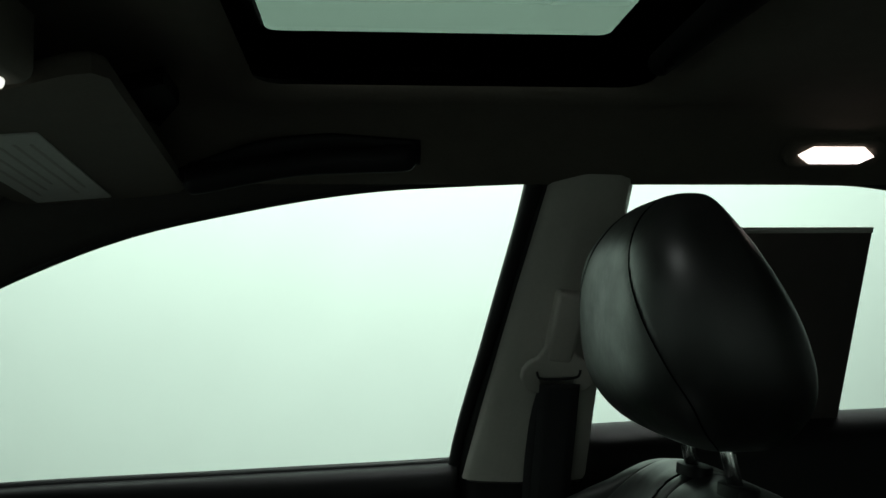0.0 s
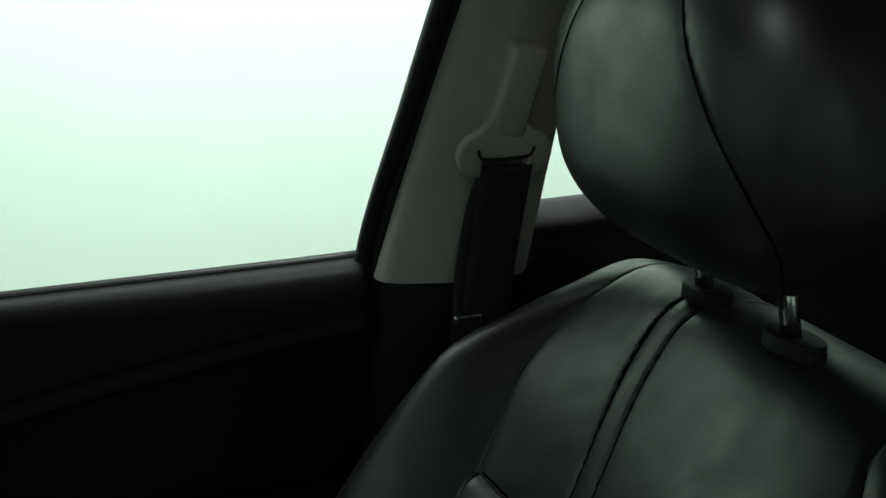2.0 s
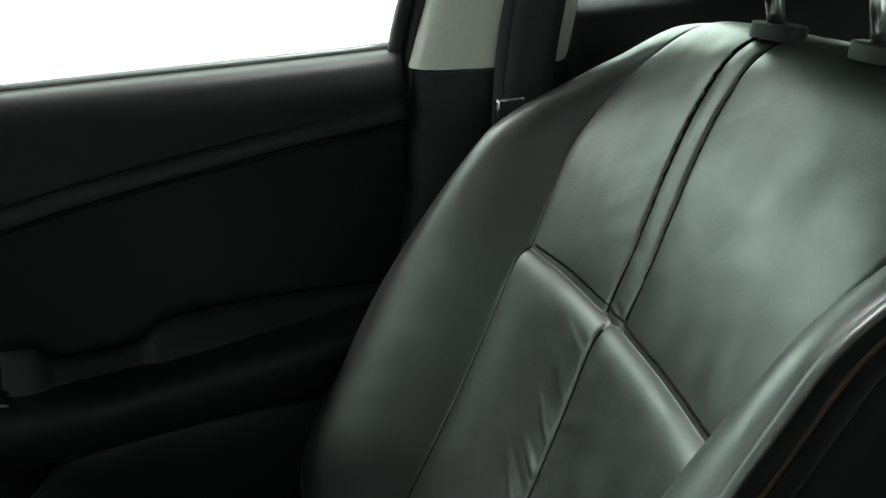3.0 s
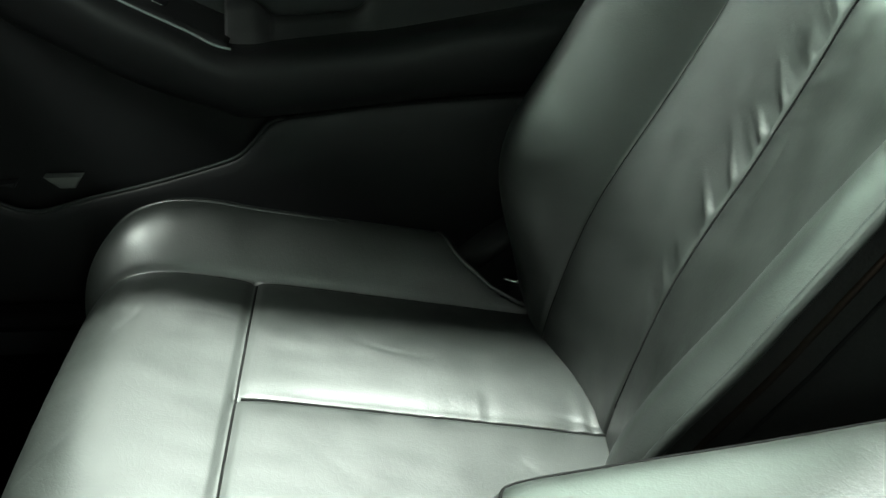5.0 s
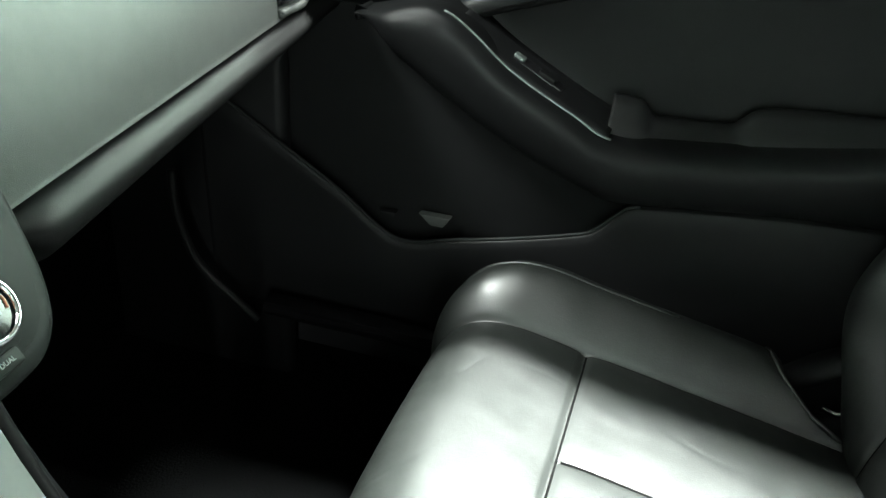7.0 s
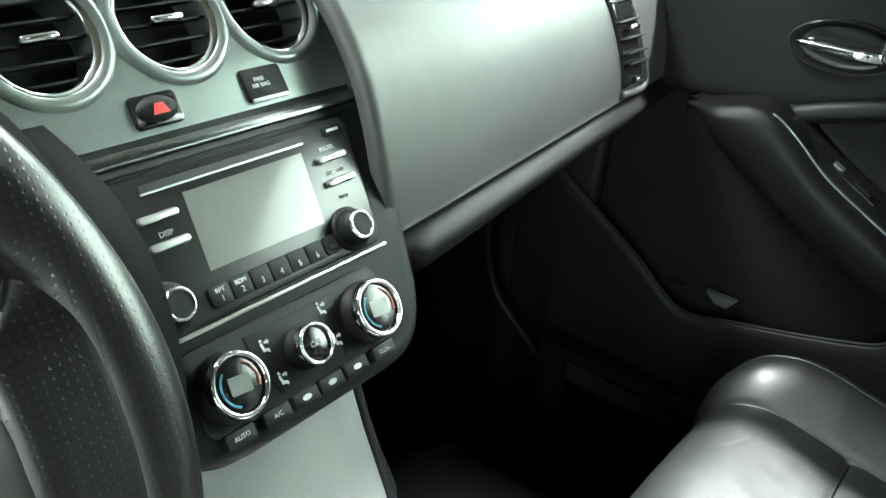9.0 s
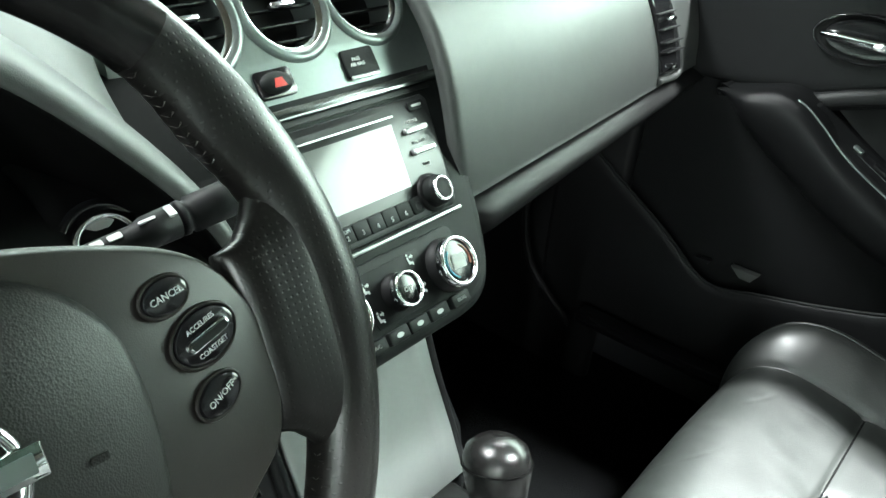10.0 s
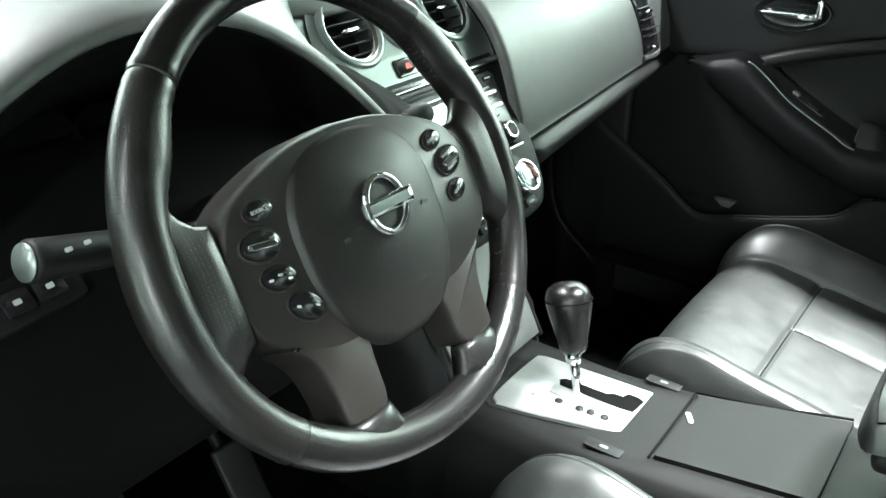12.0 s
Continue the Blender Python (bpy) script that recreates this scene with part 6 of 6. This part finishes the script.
for sgn in (-1, 1):
    part("pad_mark", prism_bm(rrect(0.007, 0.003, 0.001), 0, 0.0005), PADSKIN, wh, m=WM @ PT((sgn * 0.045, -0.012, 0.0255)), smooth=False)
for j in range(3):
    part("pad_print", box_bm(0.018 - 0.004 * (j % 2), 0.0025, 0.0006), SPOKEGREY, wh, m=WM @ PT((0.012, -0.052 - 0.0055 * j, 0.0222)), smooth=False)


# buttons
def wheel_button(u, v, w, h, turn, label, text="", bar=False, text2="", marks=0):
    m = WM @ PT((u, v, 0.010)) @ pose(0, 0, 0, 0, 0, turn)
    b = part("button", prism_bm(ellipse(w / 2, h / 2, 32), -0.002, 0.0028, 0.0015), GLOSSBLACK, wh, label, m=m, smooth="auto")
    part("button_rim", tube([(w / 2 * 1.07 * math.cos(q), h / 2 * 1.09 * math.sin(q), 0.0008) for q in np.linspace(0, 2 * math.pi, 40)], 0.0009, 6, caps=False), SPOKEGREY, b, m=m)
    if text:
        part("legend", lettering(text, 0.0040 if len(text) < 7 else 0.0030), LEGEND, b, m=m @ PT((0, 0.0055 if bar else 0, 0.0029)), smooth=False)
    if bar:
        part("rocker", prism_bm(rrect(w * 0.72, 0.0052, 0.0025), 0.002, 0.0052, 0.0012), CHROME, b, "chrome edged rocker", m=m, smooth="auto")
        part("rocker_face", prism_bm(rrect(w * 0.62, 0.0032, 0.0015), 0.0052, 0.0056), STACKDARK, b, m=m, smooth=False)
    if text2:
        part("legend", lettering(text2, 0.0030), LEGEND, b, m=m @ PT((0, -0.0058, 0.0029)), smooth=False)
    for k in range(marks):
        part("icon", prism_bm(rrect(0.0036, 0.0017, 0.0006), 0.0028, 0.0033), LEGEND, b, m=m @ PT((-0.008 + 0.016 * k / max(1, marks - 1), 0.0015 if k % 2 else -0.0015, 0)), smooth=False)


wheel_button(0.0953, 0.028, 0.021, 0.014, 8, "oval cruise cancel button", "CANCEL")
wheel_button(0.1065, 0.0075, 0.030, 0.021, 14, "oval cruise speed button", "ACCEL/RES", True, "COAST/SET")
wheel_button(0.1045, -0.0172, 0.022, 0.0145, 22, "oval cruise switch", "ON/OFF")
wheel_button(-0.0955, 0.030, 0.024, 0.0135, 0, "oval audio source button", "SOURCE")
wheel_button(-0.104, 0.0088, 0.033, 0.020, -8, "oval audio rocker", "", True, "")
wheel_button(-0.100, -0.015, 0.029, 0.0165, -14, "oval volume rocker", "", False, "", 3)
wheel_button(-0.0875, -0.0405, 0.030, 0.0185, -28, "oval phone button", "", False, "", 2)

# ---- centre console ----
con = thing("centre_console", "dark grey centre console between the front seats", "console", (0.01, 0.25, 0.0))


def con_z(y):
    return float(np.interp(y, [-0.3, 0.0, 0.18, 0.36, 0.46, 0.58], [0.33, 0.325, 0.318, 0.292, 0.281, 0.281]))


sec = []
for y in np.linspace(-0.30, 0.60, 40):
    z = con_z(y)
    w0, w1 = np.interp(y, [-0.3, 0.2, 0.4, 0.6], [0.105, 0.105, 0.098, 0.100]), np.interp(y, [-0.3, 0.6], [0.12, 0.125])
    cx = 0.016
    half = [(w1, 0.0), (w1 - 0.004, z * 0.5), (w0 + 0.005, z - 0.03), (w0 - 0.003, z - 0.008), (w0 - 0.012, z - 0.001), (w0 - 0.03, z)]
    sec.append([(cx + a, y, b) for a, b in half] + [(cx - a, y, b) for a, b in half[::-1]])
part("console_body", loft(sec, close=True), CONSOLEGREY, con, smooth="auto")

gate = thing("gear_selector", "automatic gear lever with leather knob on a brushed silver gate", "gear lever", (0.02, 0.47, 0.28))
g_out = [(-0.069, 0.544), (-0.060, 0.500), (-0.040, 0.425), (-0.034, 0.400), (-0.022, 0.388), (0.055, 0.378), (0.066, 0.386), (0.067, 0.410), (0.062, 0.50), (0.058, 0.548), (0.040, 0.557), (-0.050, 0.556)]
gm = smooth_line([(x + 0.012, y + 0.013) for x, y in g_out + [g_out[0]]], 90)[:-1]
cen = gm.mean(0)
part("gate_surround", prism_bm([tuple(cen + (p - cen) * 1.09) for p in gm], 0.270, 0.2835, 0.003), PLASTIC, gate, smooth="auto")
part("gate_plate", prism_bm([tuple(p) for p in gm], 0.272, 0.2865, 0.003, 3), SILVER, gate, "brushed silver gate plate", smooth="auto")
slot = [(0.010, 0.502), (0.010, 0.420), (0.012, 0.404), (0.040, 0.402), (0.044, 0.410), (0.044, 0.424), (0.034, 0.428), (0.034, 0.440), (0.028, 0.446), (0.027, 0.502), (0.020, 0.508)]
part("slot", prism_bm([(x + 0.012, y + 0.010) for x, y in slot[::-1]], 0.2866, 0.2870), ROOFBLACK, gate, "black shift slot", smooth=False)
part("inner_plate", prism_bm(rrect(0.020, 0.075, 0.006, cx=0.010, cy=0.480), 0.2866, 0.2880, 0.0008), SILVER, gate, smooth="auto")
for i, y in enumerate((0.527, 0.497, 0.469, 0.455, 0.437)):
    part("position_mark", lathe([(0.0001, 0.2885), (0.0045, 0.2882), (0.0052, 0.2866)], 20), SILVER if i == 0 else PLASTIC, gate, m=PT((-0.010 + 0.004 * i / 4 - (0 if i else 0.004), y, 0)))
part("shaft", tube([(0.023, 0.487, 0.280), (0.029, 0.500, 0.330)], 0.0062, 16), CHROME, gate, "chrome shaft")
part("shaft_collar", tube([(0.0285, 0.499, 0.322), (0.0300, 0.503, 0.336)], [0.0095, 0.0115], 16), CHROME, gate)
ax = Vector((0.034 - 0.0235, 0.524 - 0.499, 0.418 - 0.325)).normalized()
KX = Vector((1, 0, 0)) - ax * ax.x
KX.normalize()
KM = axes((0.0294, 0.5015, 0.337), KX, ax.cross(KX), ax)
part("knob", lathe([(0.0001, 0.0), (0.0135, 0.0), (0.0155, 0.004), (0.0185, 0.022), (0.0228, 0.042), (0.0258, 0.060), (0.0256, 0.070), (0.0232, 0.079), (0.016, 0.0855), (0.007, 0.088), (0.0001, 0.0885)], 48), WHEEL_LEATHER, gate, "black leather gear knob", m=KM @ Matrix.Diagonal((1.0, 1.12, 1, 1)))
part("knob_stitching", tube([(0.0265 * math.cos(q), 0.0297 * math.sin(q), 0.066) for q in np.linspace(0, 2 * math.pi, 40)], 0.0007, 6, caps=False), SEAM, gate, m=KM)
part("knob_logo", prism_bm(ellipse(0.006, 0.003, 16), 0.0, 0.0005), STACKDARK, gate, m=KM @ pose(0, -0.021, 0.0805, 40, 0, 0), smooth=False)

tray = part("tray_lid", plate(np.array([[(x, y, con_z(y) + 0.006) for x in np.linspace(-0.050, 0.090 + 0.12 * (0.36 - y), 8)] for y in np.linspace(0.357, 0.189, 20)]), -0.008), CONSOLEGREY, con, "flat grey tray lid", smooth="auto")
part("lid_gap", tube([(-0.056, 0.361, 0.297), (0.095, 0.364, 0.2955)], 0.0018, 8), ROOFBLACK, con)
part("lid_gap", tube([(0.095, 0.364, 0.297), (0.106, 0.27, 0.308), (0.116, 0.190, 0.322)], 0.0016, 8), ROOFBLACK, con)
part("lid_catch", prism_bm(rrect(0.006, 0.024, 0.002), 0, 0.002, 0.0008), LEGEND, con, "pale lid catch", m=pose(0.036, 0.350, con_z(0.345) + 0.0055, -8, 0, -60), smooth="auto")
for x, y, w in ((0.102, 0.407, 0.012), (-0.060, 0.412, 0.012)):
    sp = part("seat_heater_switch", prism_bm(rrect(0.016, 0.045, 0.003), 0.0, 0.0025, 0.001), PLASTIC, con, "small black rocker switch", m=PT((x, y, con_z(y) + 0.001)), smooth="auto")
    part("icon", prism_bm(rrect(0.004, 0.010, 0.001), 0.0025, 0.003), STACKGREY, sp, m=PT((x, y, con_z(y) + 0.001)), smooth=False)

arm_box = thing("armrest_box", "padded black leather armrest box behind the tray", "armrest", (0.0, -0.05, 0.33))
part("box", box_bm(0.186, 0.40, 0.13, 0.012), PLASTIC, arm_box, m=PT((0.002, -0.072, 0.365)), smooth="auto")
NX, NY = 60, 90
gx = np.linspace(-1, 1, NX)
gy = np.linspace(-1, 1, NY)
GX, GY = np.meshgrid(gx, gy)
crown = (np.clip(1 - np.abs(GX) ** 7, 0, 1) * np.clip(1 - np.abs(GY) ** 40, 0, 1)) ** 0.5
pts = np.stack([0.002 + 0.096 * GX * (1 - 0.02 * GY) , -0.046 + 0.217 * GY - 0.014 * np.abs(GX) ** 6 * GY, 0.430 + 0.040 * crown + 0.003 * (1 - GX ** 2) + 0.0006 * fuzz(GX * 0.1, GY * 0.2, 70, 4)], -1)
pts[..., 2] -= 0.002 * np.exp(-((np.abs(GX) - 0.93) / 0.02) ** 2)
pts[..., 2] += 0.15 * (0.13 - pts[..., 1])
lidob = part("padded_lid", grid(pts), LEATHER, arm_box, "creased black leather lid")
loop_ = np.concatenate([pts[2, 3:-3], pts[2:-2, -4], pts[-3, -4:2:-1], pts[-3:2:-1, 3]])
part("lid_seam", tube(loop_[::2] + np.array([0, 0, 0.0004]), 0.0008, 6), SEAM, lidob)
part("lid_rim", box_bm(0.190, 0.420, 0.022, 0.009), PLASTIC, arm_box, m=pose(0.002, -0.056, 0.447, -8.5, 0, 0), smooth="auto")

# pedals and floor mat
tagged(part("floor_mat", box_bm(0.44, 0.55, 0.012, 0.004), CARPET, m=pose(0.36, 0.72, 0.008), smooth="auto"), "black carpet floor mat in the passenger footwell", "floor mat")
tagged(part("floor_mat", box_bm(0.44, 0.55, 0.012, 0.004), CARPET, m=pose(-0.38, 0.62, 0.008), smooth="auto"), "black carpet floor mat in the driver footwell", "floor mat")
for x, w in ((-0.40, 0.09), (-0.26, 0.05)):
    pd = thing("pedal", "dark rubber foot pedal", "pedal", (x, 0.8, 0.15), "pedals")
    part("pad", box_bm(w, 0.012, 0.06 if w > 0.06 else 0.14, 0.005), RUBBER, pd, m=pose(x, 0.78, 0.17, -30, 0, 0), smooth="auto")
    part("arm", tube([(x, 0.79, 0.18), (x, 0.86, 0.26), (x, 0.95, 0.42)], 0.008, 8, smooth=12), PLASTIC, pd)
